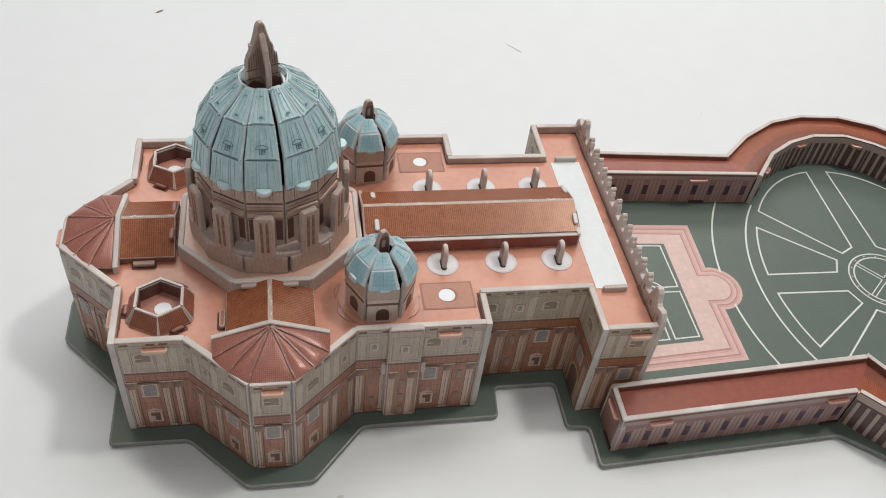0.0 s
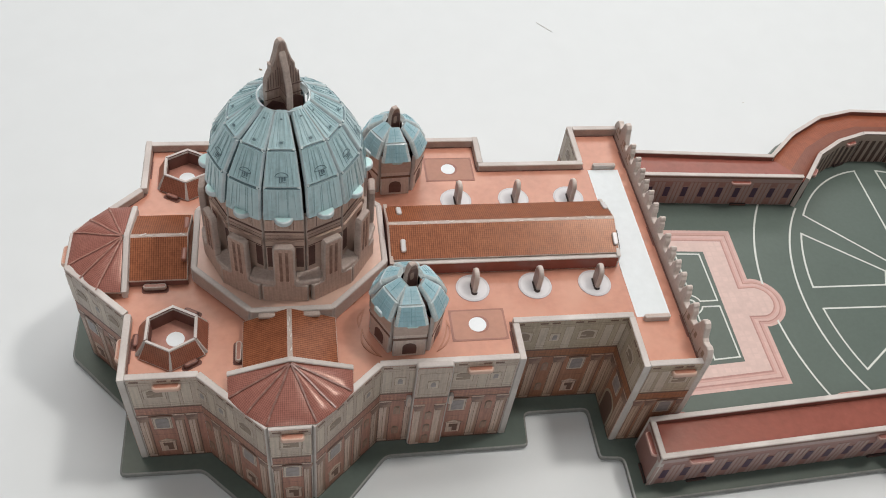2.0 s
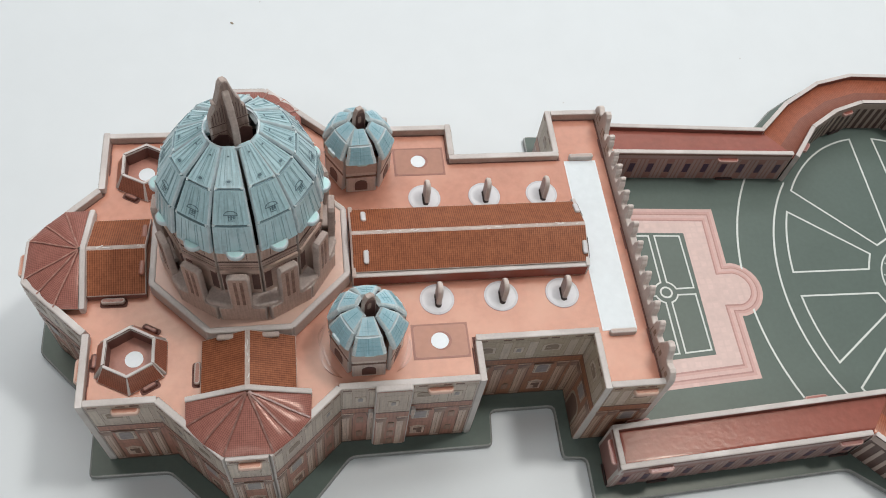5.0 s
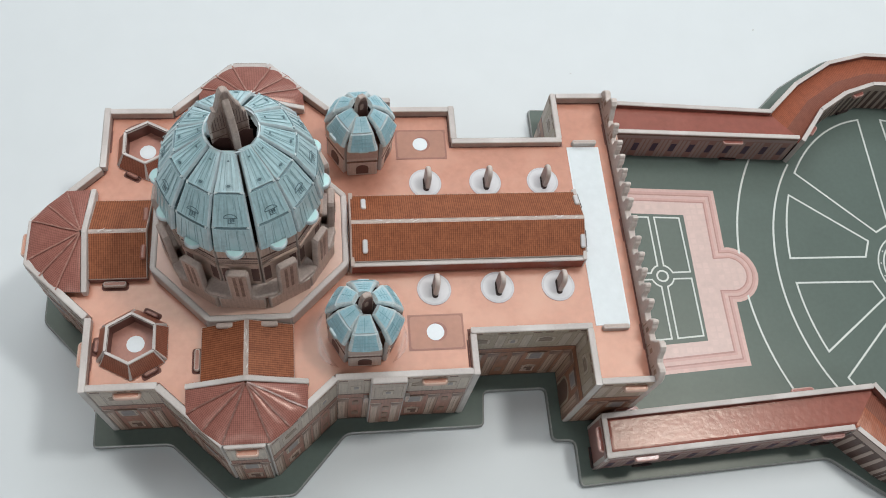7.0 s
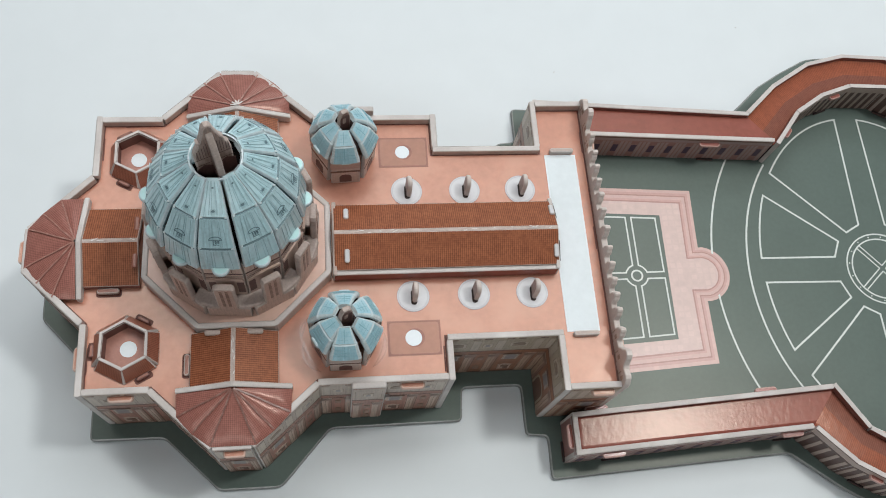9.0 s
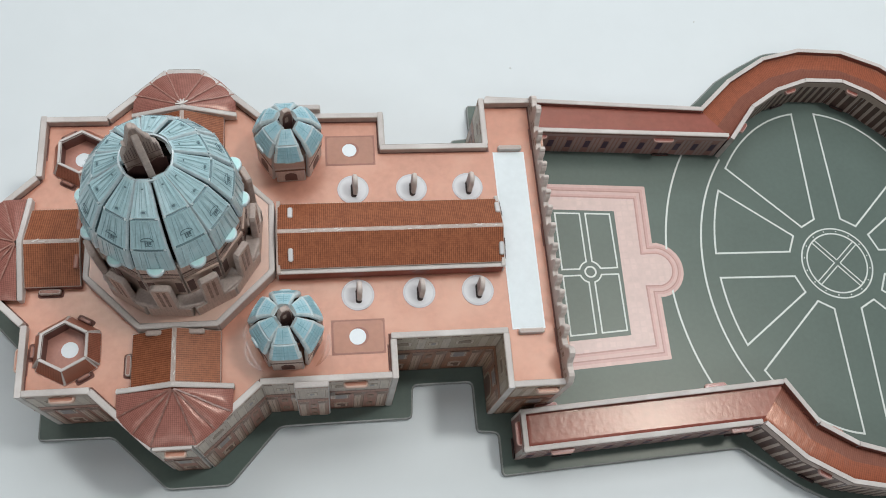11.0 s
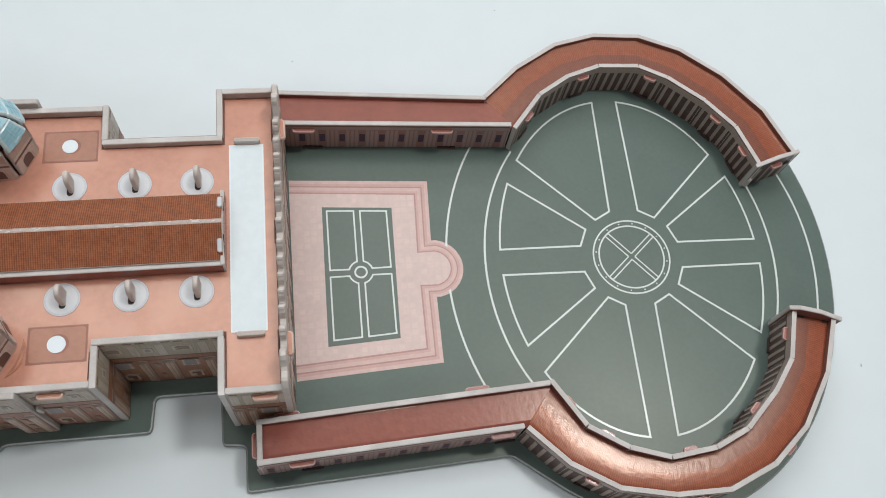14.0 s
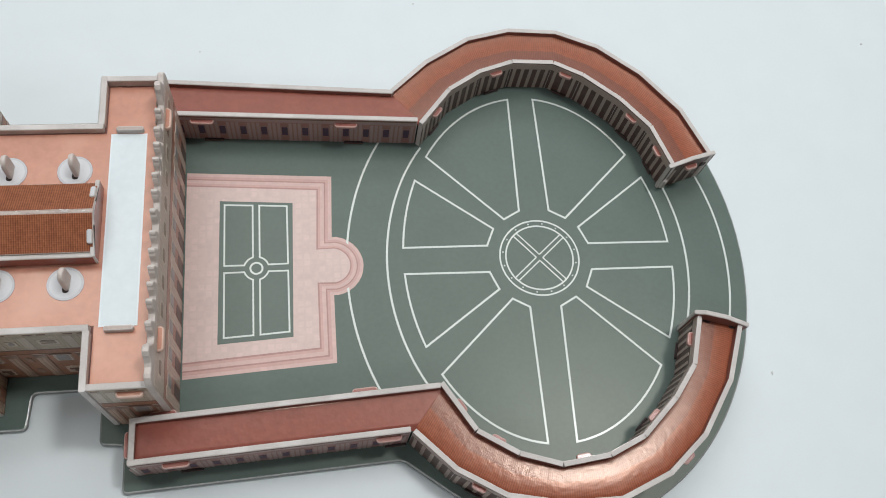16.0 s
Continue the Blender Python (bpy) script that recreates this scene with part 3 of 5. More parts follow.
def pilaster(w, h, mat=PIL):
    key = (round(w, 2), round(h, 2), mat.name)
    if key not in PILS:
        PILS[key] = flat("pilaster", [(-w / 2, 0), (w / 2, 0), (w / 2, h - 0.12), (w / 2 + 0.04, h), (-w / 2 - 0.04, h), (-w / 2, h - 0.12)], mat, 0.016)
    return PILS[key]


CAPS, SHADES = {}, {}


def capital(hw):
    k = round(hw, 2)
    if k not in CAPS:
        CAPS[k] = flat("capital", [(-k + 0.02, 2.5), (k - 0.02, 2.5), (k + 0.05, 2.84), (-k - 0.05, 2.84)], CAP, 0.022)
    return CAPS[k]


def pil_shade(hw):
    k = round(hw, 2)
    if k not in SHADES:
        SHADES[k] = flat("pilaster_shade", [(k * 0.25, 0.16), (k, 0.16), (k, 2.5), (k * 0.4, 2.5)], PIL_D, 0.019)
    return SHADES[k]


TAB = board("tab", rrect(-0.46, -0.22, 0.46, 0.2, 0.14), 0.22, (ROOF, PLINTH), 0.07, 0.11)
LIE = pose(0, 0, 0, -90)
wall_count = 0


def lines(segs, mat, h=0.02):
    """Many thin printed bars on one board: x0, y0, x1, y1 of each."""
    bm = bmesh.new()
    for x0, y0, x1, y1 in segs:
        bm.faces.new([bm.verts.new((x, y, h)) for x, y in ((x0, y0), (x1, y0), (x1, y1), (x0, y1))])
    return mesh_of("line_print", bm, (mat,))


def wall(a, b, trim=(0.03, 0.03), layout="", h=WALL_Z, tabs=(), label="", warm=False, portal=False):
    """A printed wall board from a to b, its print outwards (to the right of a to b). layout: P pilaster, W window bay, N niche, in even steps."""
    global wall_count
    lower, pil, att, corn = (BODY_O, PIL_O, ATTIC_O, CORN_O) if warm else (BODY, PIL, ATTIC, CORN)
    wall_count += 1
    a, b = Vector((*a, 0)), Vector((*b, 0))
    d = (b - a).normalized()
    a, b = a + d * trim[0], b - d * trim[1]
    L = (b - a).length
    top = h + 0.012 * ((wall_count * 7) % 5 - 2)
    M = axes(a, d, UP)
    w = add("wall", board("wall", [(0, 0), (L, 0), (L, top), (0, top)], T, (lower, FOAM, FOAM_WARM), 0.04), church, M, label)
    e = 0.05
    add("attic", flat("attic", [(e, 3.46), (L - e, 3.46), (L - e, top - 0.06), (e, top - 0.06)], att, 0.008), w)
    add("cornice", flat("cornice", [(e, 2.98), (L - e, 2.98), (L - e, 3.44), (e, 3.44)], corn, 0.01), w)
    add("cornice_line", flat("cornice_line", [(e, 3.40), (L - e, 3.40), (L - e, 3.48), (e, 3.48)], LINE, 0.016), w)
    add("cornice_line", flat("cornice_line", [(e, 2.95), (L - e, 2.95), (L - e, 3.0), (e, 3.0)], LINE, 0.016), w)
    n = max(2, int(L / 0.42))
    for k in range(n):
        x = e + (L - 2 * e) * (k + 0.5) / n
        if k % 3 != 1:
            add("dentil", flat("dentil", [(x - 0.15, top - 0.2), (x + 0.15, top - 0.2), (x + 0.15, top - 0.12), (x - 0.15, top - 0.12)], LINE, 0.016), w)
    if not layout:
        return w
    cells = {"P": 0.55, "p": 0.36, "W": 0.95, "N": 0.42, "-": 0.3}
    tot = sum(cells[c] for c in layout)
    s = L / tot
    x = 0.0
    soft = [(e, 5.02, L - e, 5.04), (e, 3.62, L - e, 3.635), (e, 3.74, L - e, 3.75), (e, 4.9, L - e, 4.91)]
    segs = [(e, 3.2, L - e, 3.215), (e, 3.3, L - e, 3.31), (e, 3.08, L - e, 3.09), (e, 2.86, L - e, 2.88), (e, 0.0, L - e, 0.06)]
    for c in layout:
        cw = cells[c] * s
        m = x + cw / 2
        if c in "Pp":
            add("pilaster", pilaster(min(0.46, cw * 0.78), 2.92, pil), w, at(m, 0.03, 0))
            hw = min(0.46, cw * 0.78) / 2
            segs += [(m - hw, 0.05, m - hw + 0.025, 2.85), (m + hw - 0.035, 0.05, m + hw, 2.85), (m - hw - 0.03, 2.72, m + hw + 0.03, 2.75), (m - hw - 0.03, 0.22, m + hw + 0.03, 0.24),
                     (m - hw * 0.2, 0.3, m - hw * 0.2 + 0.014, 2.7)]
            soft += [(m - 0.17, 3.52, m - 0.155, 4.95), (m + 0.155, 3.52, m + 0.17, 4.95)]
            add("attic_strip", flat("attic_strip", [(m - 0.16, 3.52), (m + 0.16, 3.52), (m + 0.16, 4.85), (m - 0.16, 4.85)], ATTIC_L, 0.013), w)
            add("capital", capital(hw), w, at(m, 0.03, 0))
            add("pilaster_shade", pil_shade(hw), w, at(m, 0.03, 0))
        elif c == "W":
            for me, nm, zz in ((FRAME_ME, "window_frame", 2.42), (PANE_ME, "window_pane", 2.42), (HEAD_ME, "window_head", 2.42), *(((PORTAL_F, "portal_frame", 0.0), (PORTAL, "portal", 0.0)) if portal else ((LOWF_ME, "window_frame", 0.82), (LOWP_ME, "window_pane", 0.82))),
                               (ATT_ME, "attic_window", 4.3), (ATT_P, "attic_pane", 4.3)):
                add(nm, me, w, at(m, zz, 0))
            segs += [(m - 0.42, 1.62, m + 0.42, 1.64), (m - 0.36, 1.95, m + 0.36, 1.97), (m - 0.3, 2.02, m - 0.285, 2.8), (m + 0.285, 2.02, m + 0.3, 2.8), (m - 0.29, 0.4, m - 0.27, 1.06),
                     (m + 0.26, 0.4, m + 0.29, 1.06), (m - 0.34, 1.1, m + 0.34, 1.125)]
            soft += [(m - 0.37, 3.98, m - 0.35, 4.6), (m + 0.35, 3.98, m + 0.37, 4.6), (m - 0.37, 4.62, m + 0.37, 4.635), (m - 0.3, 4.12, m + 0.3, 4.14)]
        elif c == "N":
            for zz in (2.3, 0.85):
                add("niche", NICHE_ME, w, at(m, zz, 0))
                add("niche_panel", NICHE_IN, w, at(m, zz, 0))
            for nm, me in (("attic_niche", ATTN_ME), ("attic_niche_frame", ATTN_F), ("attic_niche_panel", ATTN_IN)):
                add(nm, me, w, at(m, 4.25, 0))
        x += cw
    add("line_print", lines(segs, LINE), w)
    add("line_print", lines(soft, LINE_A), w)
    for u in tabs:
        add("tab", TAB, w, at(u * L, 4.8, 0) @ LIE, "salmon tab of the roof board through its slot")
    return w


S_WALLS = [
    ((-37.4, -0.88), (-35.22, -3.02), (0.05, -0.04), "PWPNPWP", ()),
    ((-35.15, -3.0), (-35.15, -5.62), (0, 0), "PWPNP", (0.45,)),
    ((-35.15, -5.6), (-32.68, -5.6), (T, -0.06), "PWPP-", (0.55,)),
    ((-32.68, -5.62), (-30.45, -7.75), (-0.02, 0.05), "NPNPWP", ()),
    ((-30.45, -7.75), (-28.98, -7.75), (0.06, 0.06), "PWP", ()),
    ((-28.98, -7.75), (-26.63, -5.62), (0.05, -0.02), "PWPPNP", ()),
    ((-26.63, -5.6), (-21.66, -5.6), (-0.06, T), "PNPPPWPNP", (0.72,)),
    ((-21.66, -5.62), (-21.66, -4.1), (0, 0), "PNP", ()),
    ((-21.66, -4.12), (-17.6, -4.12), (-0.2, -0.2), "WPNPWPP", ()),
    ((-17.6, -4.1), (-17.6, -6.22), (0, 0), "PWP", ()),
    ((-17.6, -6.2), (-15.2, -6.2), (T, 0.02), "PPWP", (0.62,)),
]
for a, b, tr, lay, tb in S_WALLS:
    warm = a[0] > -21.7
    wall(a, b, tr, lay, tabs=tb, warm=warm, portal=lay == "PWP" and warm)
    wall((b[0], -b[1]), (a[0], -a[1]), (tr[1], tr[0]), lay[::-1], h=5.1, warm=warm)
wall((-37.4, 0.88), (-37.4, -0.88), (0.05, 0.05), "PWP", h=5.14, tabs=(0.5,))

inner = [(-37.15, -0.8), (-35.0, -2.9), (-34.9, -5.36), (-32.6, -5.36), (-30.38, -7.5), (-29.0, -7.5), (-26.7, -5.36), (-21.9, -5.36), (-21.9, -3.88), (-17.36, -3.88), (-17.36, -5.96), (-15.44, -5.96)]
add("flat_roof", board("flat_roof", inner + [(x, -y) for x, y in reversed(inner)], 0.24, (ROOF, FOAM), 0.0), church, TILT @ at(0, 0, ROOF_Z), "salmon printed flat roof board")

# pilastered projection standing in front of each long flank
for s in (1, -1):
    M = axes((-25.5 if s > 0 else -24.22, -5.84 * s, 0), (s, 0, 0), UP)
    w = add("projection", board("projection", rrect(0, 0.02, 1.28, 5.42, 0.1), T, (BODY, FOAM), 0.05), church, M, "narrow printed pier board slotted onto the flank")
    for nm, x0, z0, x1, z1, mt, hh in (("attic", 0.06, 3.46, 1.22, 5.3, ATTIC, 0.008), ("cornice", 0.05, 2.98, 1.23, 3.44, CORN, 0.01), ("cornice_line", 0.05, 3.40, 1.23, 3.48, LINE, 0.016)):
        add(nm, flat(nm, [(x0, z0), (x1, z0), (x1, z1), (x0, z1)], mt, hh), w)
    for x in (0.27, 1.01):
        add("pilaster", pilaster(0.34, 2.9), w, at(x, 0.06, 0))
    for x in (0.27, 1.01):
        add("capital", capital(0.17), w, at(x, 0.03, 0))
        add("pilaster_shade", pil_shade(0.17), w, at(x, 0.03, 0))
    for zz in (2.2, 1.3, 0.5):
        add("niche", NICHE_ME, w, at(0.64, zz, 0))
        add("niche_panel", NICHE_IN, w, at(0.64, zz, 0))
    for nm, me in (("attic_niche", ATTN_ME), ("attic_niche_frame", ATTN_F), ("attic_niche_panel", ATTN_IN)):
        add(nm, me, w, at(0.64, 4.3, 0))
    add("line_print", lines([(0.14, 3.66, 1.14, 3.68), (0.14, 5.0, 1.14, 5.02), (0.14, 3.66, 0.16, 5.02), (1.12, 3.66, 1.14, 5.02), (0.06, 3.2, 1.22, 3.22)], LINE_A), w)
    CLIP = board("clip", rrect(-0.09, -0.3, 0.09, 0.3, 0.08), 0.2, (PIL, FOAM), 0.03)
    for x in (-0.1, 1.4):
        add("clip", CLIP, w, at(x, 3.0, -0.08))

# facade board with the row of figures along its top
def facade_top():
    """Half of the top outline from the middle to the end: rounded statue shapes over a low parapet."""
    pts = []
    bumps = [(0.0, 0.22, 0.66), (0.82, 0.19, 0.58), (1.5, 0.2, 0.6), (2.14, 0.19, 0.58), (2.76, 0.2, 0.6), (3.4, 0.21, 0.62), (4.2, 0.22, 0.62)]
    for c, hw, hh in bumps:
        for dx, dz in ((-1.25, 0.0), (-1.0, 0.16), (-1.05, 0.42), (-0.75, 0.66), (-0.5, 0.72), (-0.48, 0.88), (-0.25, 0.99), (0.1, 1.0), (0.42, 0.9), (0.5, 0.74), (0.85, 0.62), (1.0, 0.35), (0.95, 0.14), (1.25, 0.0)):
            pts.append((c + hw * dx, 5.35 + hh * dz))
    pts += [(4.72, 5.4), (4.8, 5.62), (4.92, 5.84), (4.98, 6.08), (5.1, 6.2), (5.26, 6.2), (5.38, 6.06), (5.43, 5.86), (5.52, 5.68), (5.64, 5.62), (5.78, 5.66), (5.9, 5.72), (6.02, 5.68), (6.12, 5.55), (6.2, 5.4), (6.24, 5.2)]
    return pts


half = facade_top()
outl = [(-6.24, 0), (6.24, 0)] + [(x, z - 0.019 * x) for x, z in list(reversed(half)) + [(-x, z) for x, z in half if x > 0.26]]
fac = add("facade", board("facade", outl, T, (PALE, STATUE, PALE), 0.05), church, axes((-15.18, 0, 0), (0, 1, 0), UP), "printed front board with a row of small figures along the top")
add("attic", flat("attic", [(-6.15, 3.46), (6.15, 3.46), (6.15, 5.15), (-6.15, 5.15)], ATTIC, 0.008), fac)
add("wall_print", flat("wall_print", [(-6.16, 0.03), (6.16, 0.03), (6.16, 3.0), (-6.16, 3.0)], BODY, 0.004), fac)
add("cornice", flat("cornice", [(-6.15, 2.98), (6.15, 2.98), (6.15, 3.44), (-6.15, 3.44)], CORN, 0.01), fac)
add("cornice_line", flat("cornice_line", [(-6.15, 3.40), (6.15, 3.40), (6.15, 3.48), (-6.15, 3.48)], LINE, 0.016), fac)
for k in range(12):
    y = -5.8 + 11.6 * k / 11
    add("pilaster", pilaster(0.42, 2.92), fac, at(y, 0.03, 0))
    if k < 11:
        m = y + 5.8 / 11
        add("window_frame", FRAME_ME, fac, at(m, 2.4, 0))
        add("window_pane", PANE_ME, fac, at(m, 2.4, 0))
        add("door_opening", flat("door_opening", rrect(-0.24, 0.05, 0.24, 1.3, 0.1, 2), BROWN, 0.016), fac, at(m, 0, 0))
        add("attic_window", ATT_ME, fac, at(m, 4.3, 0))
        add("attic_pane", ATT_P, fac, at(m, 4.3, 0))
for x in (-5.9, -5.1, -4.3, 3.9, 4.7, 5.5):
    for x0, z0, x1, z1 in ((x, 5.0, x + 0.5, 5.04), (x + 0.12, 5.04, x + 0.16, 5.4), (x + 0.3, 5.25, x + 0.46, 5.5)):
        add("print_mark", flat("print_mark", [(x0, z0), (x1, z0), (x1, z1), (x0, z1)], LINE_A, 0.01), fac, axes((0, 0, -T), (-1, 0, 0), (0, 1, 0)))
for y in (-4.4, 4.4):
    add("tab", TAB, fac, at(y, 4.8, 0) @ LIE, "salmon tab through its slot")

# prints and slots on the flat roof
SKY = ROOF_Z
for s in (1, -1):
    py, pr = (4.02, 0.29) if s > 0 else (3.9, 0.315)
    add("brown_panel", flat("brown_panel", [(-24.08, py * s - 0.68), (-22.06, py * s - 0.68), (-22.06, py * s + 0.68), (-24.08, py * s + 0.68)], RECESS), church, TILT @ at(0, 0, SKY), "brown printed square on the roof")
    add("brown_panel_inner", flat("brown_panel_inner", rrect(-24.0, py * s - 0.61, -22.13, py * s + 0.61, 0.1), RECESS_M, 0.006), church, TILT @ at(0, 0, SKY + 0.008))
    add("spot_shade", flat("spot_shade", disc(pr + 0.05, 24), RECESS), church, TILT @ at(-23.04, py * s + 0.01, SKY + 0.01))
    add("white_spot", flat("white_spot", disc(pr, 28), WHITE), church, TILT @ at(-23.1, py * s, SKY + 0.016), "white printed disc")
    for x in (-23.02, -20.66, -18.36):
        add("ring", flat("ring", disc(0.635, 36), LILAC), church, TILT @ at(x, 2.24 * s, SKY))
        add("white_disc", flat("white_disc", disc(0.62, 36), DISCW), church, TILT @ at(x, 2.24 * s, SKY + 0.006), "white printed disc with a slot")
        add("disc_edge", strip("disc_edge", disc(0.575, 36), 0.06, DISCE, True, 0.004), church, TILT @ at(x, 2.24 * s, SKY + 0.018))
        add("slot", flat("slot", rrect(-0.12, -0.35, 0.11, 0.25, 0.1), SLOT), church, TILT @ at(x + 0.03, 2.24 * s, SKY + 0.016))
add("white_strip", flat("white_strip", [(-17.16, -3.9), (-15.86, -3.9), (-15.84, 3.8), (-17.16, 3.8)], WHITE_D), church, TILT @ at(0, 0, SKY), "long white unprinted strip across the roof")
add("white_border", strip("white_border", [(-17.13, -3.87), (-15.89, -3.87), (-15.87, 3.77), (-17.13, 3.77)], 0.05, WHITE, True, 0.004), church, TILT @ at(0, 0, SKY + 0.012))
BAR = board("bar", rrect(-0.5, -0.1, 0.5, 0.1, 0.08), 0.3, (FOAM_WARM, FOAM), 0.05, 0.24)
for y in (-4.02, 3.92):
    add("bar", BAR, church, TILT @ at(-16.45, y, SKY), "foam tab standing out of the roof")
# Contact shade where roof meets parapets, painted as a dark strip.
add("roof_joint", strip("roof_joint", inner + [(x, -y) for x, y in reversed(inner)], 0.09, SLOT_SHADE, True, 0.006), church, TILT @ at(0, 0, SKY), "painted gap shade along the foot of the parapets")
RSLOT = flat("roof_slot", rrect(-0.5, -0.026, 0.5, 0.026, 0.02, 1), SLOT_SHADE)
for x, y, r in ((-34.87, -4.3, 90), (-34.87, 4.3, 90), (-33.6, 5.33, 0), (-33.6, -5.33, 0), (-23.2, 5.33, 0), (-23.2, -5.33, 0), (-21.98, -4.75, 90), (-15.5, 0, 90), (-15.5, -4.4, 90), (-15.5, 4.4, 90), (-19.5, 3.86, 0), (-19.5, -3.86, 0), (-16.4, 5.93, 0), (-16.4, -5.93, 0)):
    add("roof_slot", RSLOT, church, TILT @ at(x, y, SKY, r))

def crescent(a0, a1, r0, bulge, n=10):
    out = [((r0 + bulge * math.sin(math.pi * k / n)) * math.cos(radians(a0 + (a1 - a0) * k / n)), (r0 + bulge * math.sin(math.pi * k / n)) * math.sin(radians(a0 + (a1 - a0) * k / n))) for k in range(n + 1)]
    back = [((r0 - 0.05 * math.sin(math.pi * k / n)) * math.cos(radians(a0 + (a1 - a0) * k / n)), (r0 - 0.05 * math.sin(math.pi * k / n)) * math.sin(radians(a0 + (a1 - a0) * k / n))) for k in range(n - 1, 0, -1)]
    return out + back


# raised, glossy pressed outlines beside the south turret
for a0, a1, r0, bulge in ((150, 176, 1.62, 0.08), (182, 230, 1.52, 0.14), (-46, 6, 1.48, 0.10)):
    add("pressed_line", strip("pressed_line", [(-25.67 + x, -3.85 + y) for x, y in crescent(a0, a1, r0, bulge)], 0.055, PRESS, True, 0.045), church, TILT @ at(0, 0, SKY))

# ---------------------------------------------------------------- fins on the roof discs
fin = thing("roof_fin", (-23.02, -2.2, ROOF_Z), "upright rounded grey-brown cardboard fin in a slot of the white disc", "fin", "fins on the church roof")
FIN = [(-0.3, -0.2), (0.3, -0.2)] + [(0.3 * math.cos(radians(a)), 0.6 + 0.38 * math.sin(radians(a))) for a in range(0, 181, 18)]
add("blade", board("blade", FIN, 0.19, (FINP, STATUE), 0.07), fin, axes((-0.045, 0, 0), (0, -1, 0), UP))
for x in (-23.02, -20.66, -18.36):
    for y in (-2.2, 2.28):
        if (x, y) != (-23.02, -2.2):
            copy_thing(fin, place(TILT @ at(x + 0.02, y, ROOF_Z, random.uniform(-6, 6))))

# ---------------------------------------------------------------- tiled gable roofs
def gable(name, x0, x1, half, zr, ze, label, at_xyz, rz, notch=False, skirt=ROOF_Z, tabs=()):
    th = thing(name, at_xyz, label, "roof", "tiled roofs", rz)
    z0 = ROOF_Z
    for s in (1, -1):
        pts = [(x0, -half * s, ze - z0), (x1, -half * s, ze - z0), (x1, -0.055 * s, zr - z0), (x0, -0.055 * s, zr - z0)]
        if s < 0:
            pts = [pts[1], pts[0], pts[3], pts[2]]
        me, M = panel(pts, 0.2, (TILE, FOAM_WARM), 0.03)
        add("tile_panel", me, th, M)
    add("ridge", box("ridge", x0, -0.052, zr - z0 - 0.12, x1, 0.052, zr - z0 - 0.01, (FOAM_WARM,), 0.02), th, None, "grey foam ridge line")
    return th


FLECK = [flat("worn_fleck", [(-l, -0.014), (0.1 * l, -0.022), (l, -0.006), (0.4 * l, 0.02), (-0.6 * l, 0.014)], WORNW, 0.012) for l in (0.05, 0.09, 0.15)]


def wear(th, x0, x1, z, half, count):
    """Torn white paper along a ridge."""
    for k in range(count):
        add("worn_fleck", random.choice(FLECK), th, at(random.uniform(x0, x1), random.choice((-half, half, 0.0)), z, random.uniform(-25, 25)))


nave = gable("nave_roof", -26.0, -17.3, 1.37, 6.12, 5.61, "long orange-brown printed tile roof over the nave", (0, 0, ROOF_Z), 0)
for s in (1, -1):
    M = axes((-26.02 if s > 0 else -17.3, -1.52 * s, 0), (s, 0, 0), UP)
    add("side_board", board("side_board", [(0, 0), (8.7, 0), (8.7, 0.62 if s > 0 else 0.35), (0, 0.62 if s > 0 else 0.35)], 0.2, (ROOF_RED, FOAM), 0.04), nave, M, "red-brown low side board with grey edge")
wear(nave, -25.8, -17.5, 6.115 - ROOF_Z, 0.045, 14)
NTAB = board("tab", rrect(-0.1, -0.26, 0.1, 0.26, 0.08), 0.2, (DISCW, FOAM), 0.04, 0.12)
for y, z in ((-0.85, 0.86), (0.85, 0.86)):
    add("tab", NTAB, nave, at(-25.5, y, z) @ pose(0, 0, 0, 18 if y < 0 else -18), "white tab through the tile board")
    add("tab", NTAB, nave, at(-17.42, y, z) @ pose(0, 0, 0, 18 if y < 0 else -18), "white tab through the tile board")
    add("torn_edge", strip("torn_edge", [(-0.17, -0.28 * (1 if y < 0 else -1)), (-0.06, -0.33 * (1 if y < 0 else -1)), (0.07, -0.32 * (1 if y < 0 else -1)), (0.16, -0.24 * (1 if y < 0 else -1))], 0.045, WORNW, False, 0.03), nave, at(-25.5, y, z - 0.06) @ pose(0, 0, 0, 20 if y < 0 else -20), "torn white paper at the slot")
    add("slot", flat("slot", rrect(-0.2, -0.44, 0.2, 0.44, 0.05, 1), SLOT), nave, at(-17.46, y, z - 0.02) @ pose(0, 0, 0, 20 if y < 0 else -20))
add("end_board", board("end_board", [(-1.5, 0), (1.5, 0), (1.5, 0.66), (0, 1.14), (-1.5, 0.66)], 0.16, (ROOF_RED, FOAM), 0.03), nave, axes((-17.28, 0, 0), (0, 1, 0), UP))
add("end_board", board("end_board", [(-1.5, 0), (1.5, 0), (1.5, 0.66), (0, 1.14), (-1.5, 0.66)], 0.16, (WELL, FOAM_WARM), 0.03), nave, axes((-26.04, 0, 0), (0, -1, 0), UP))

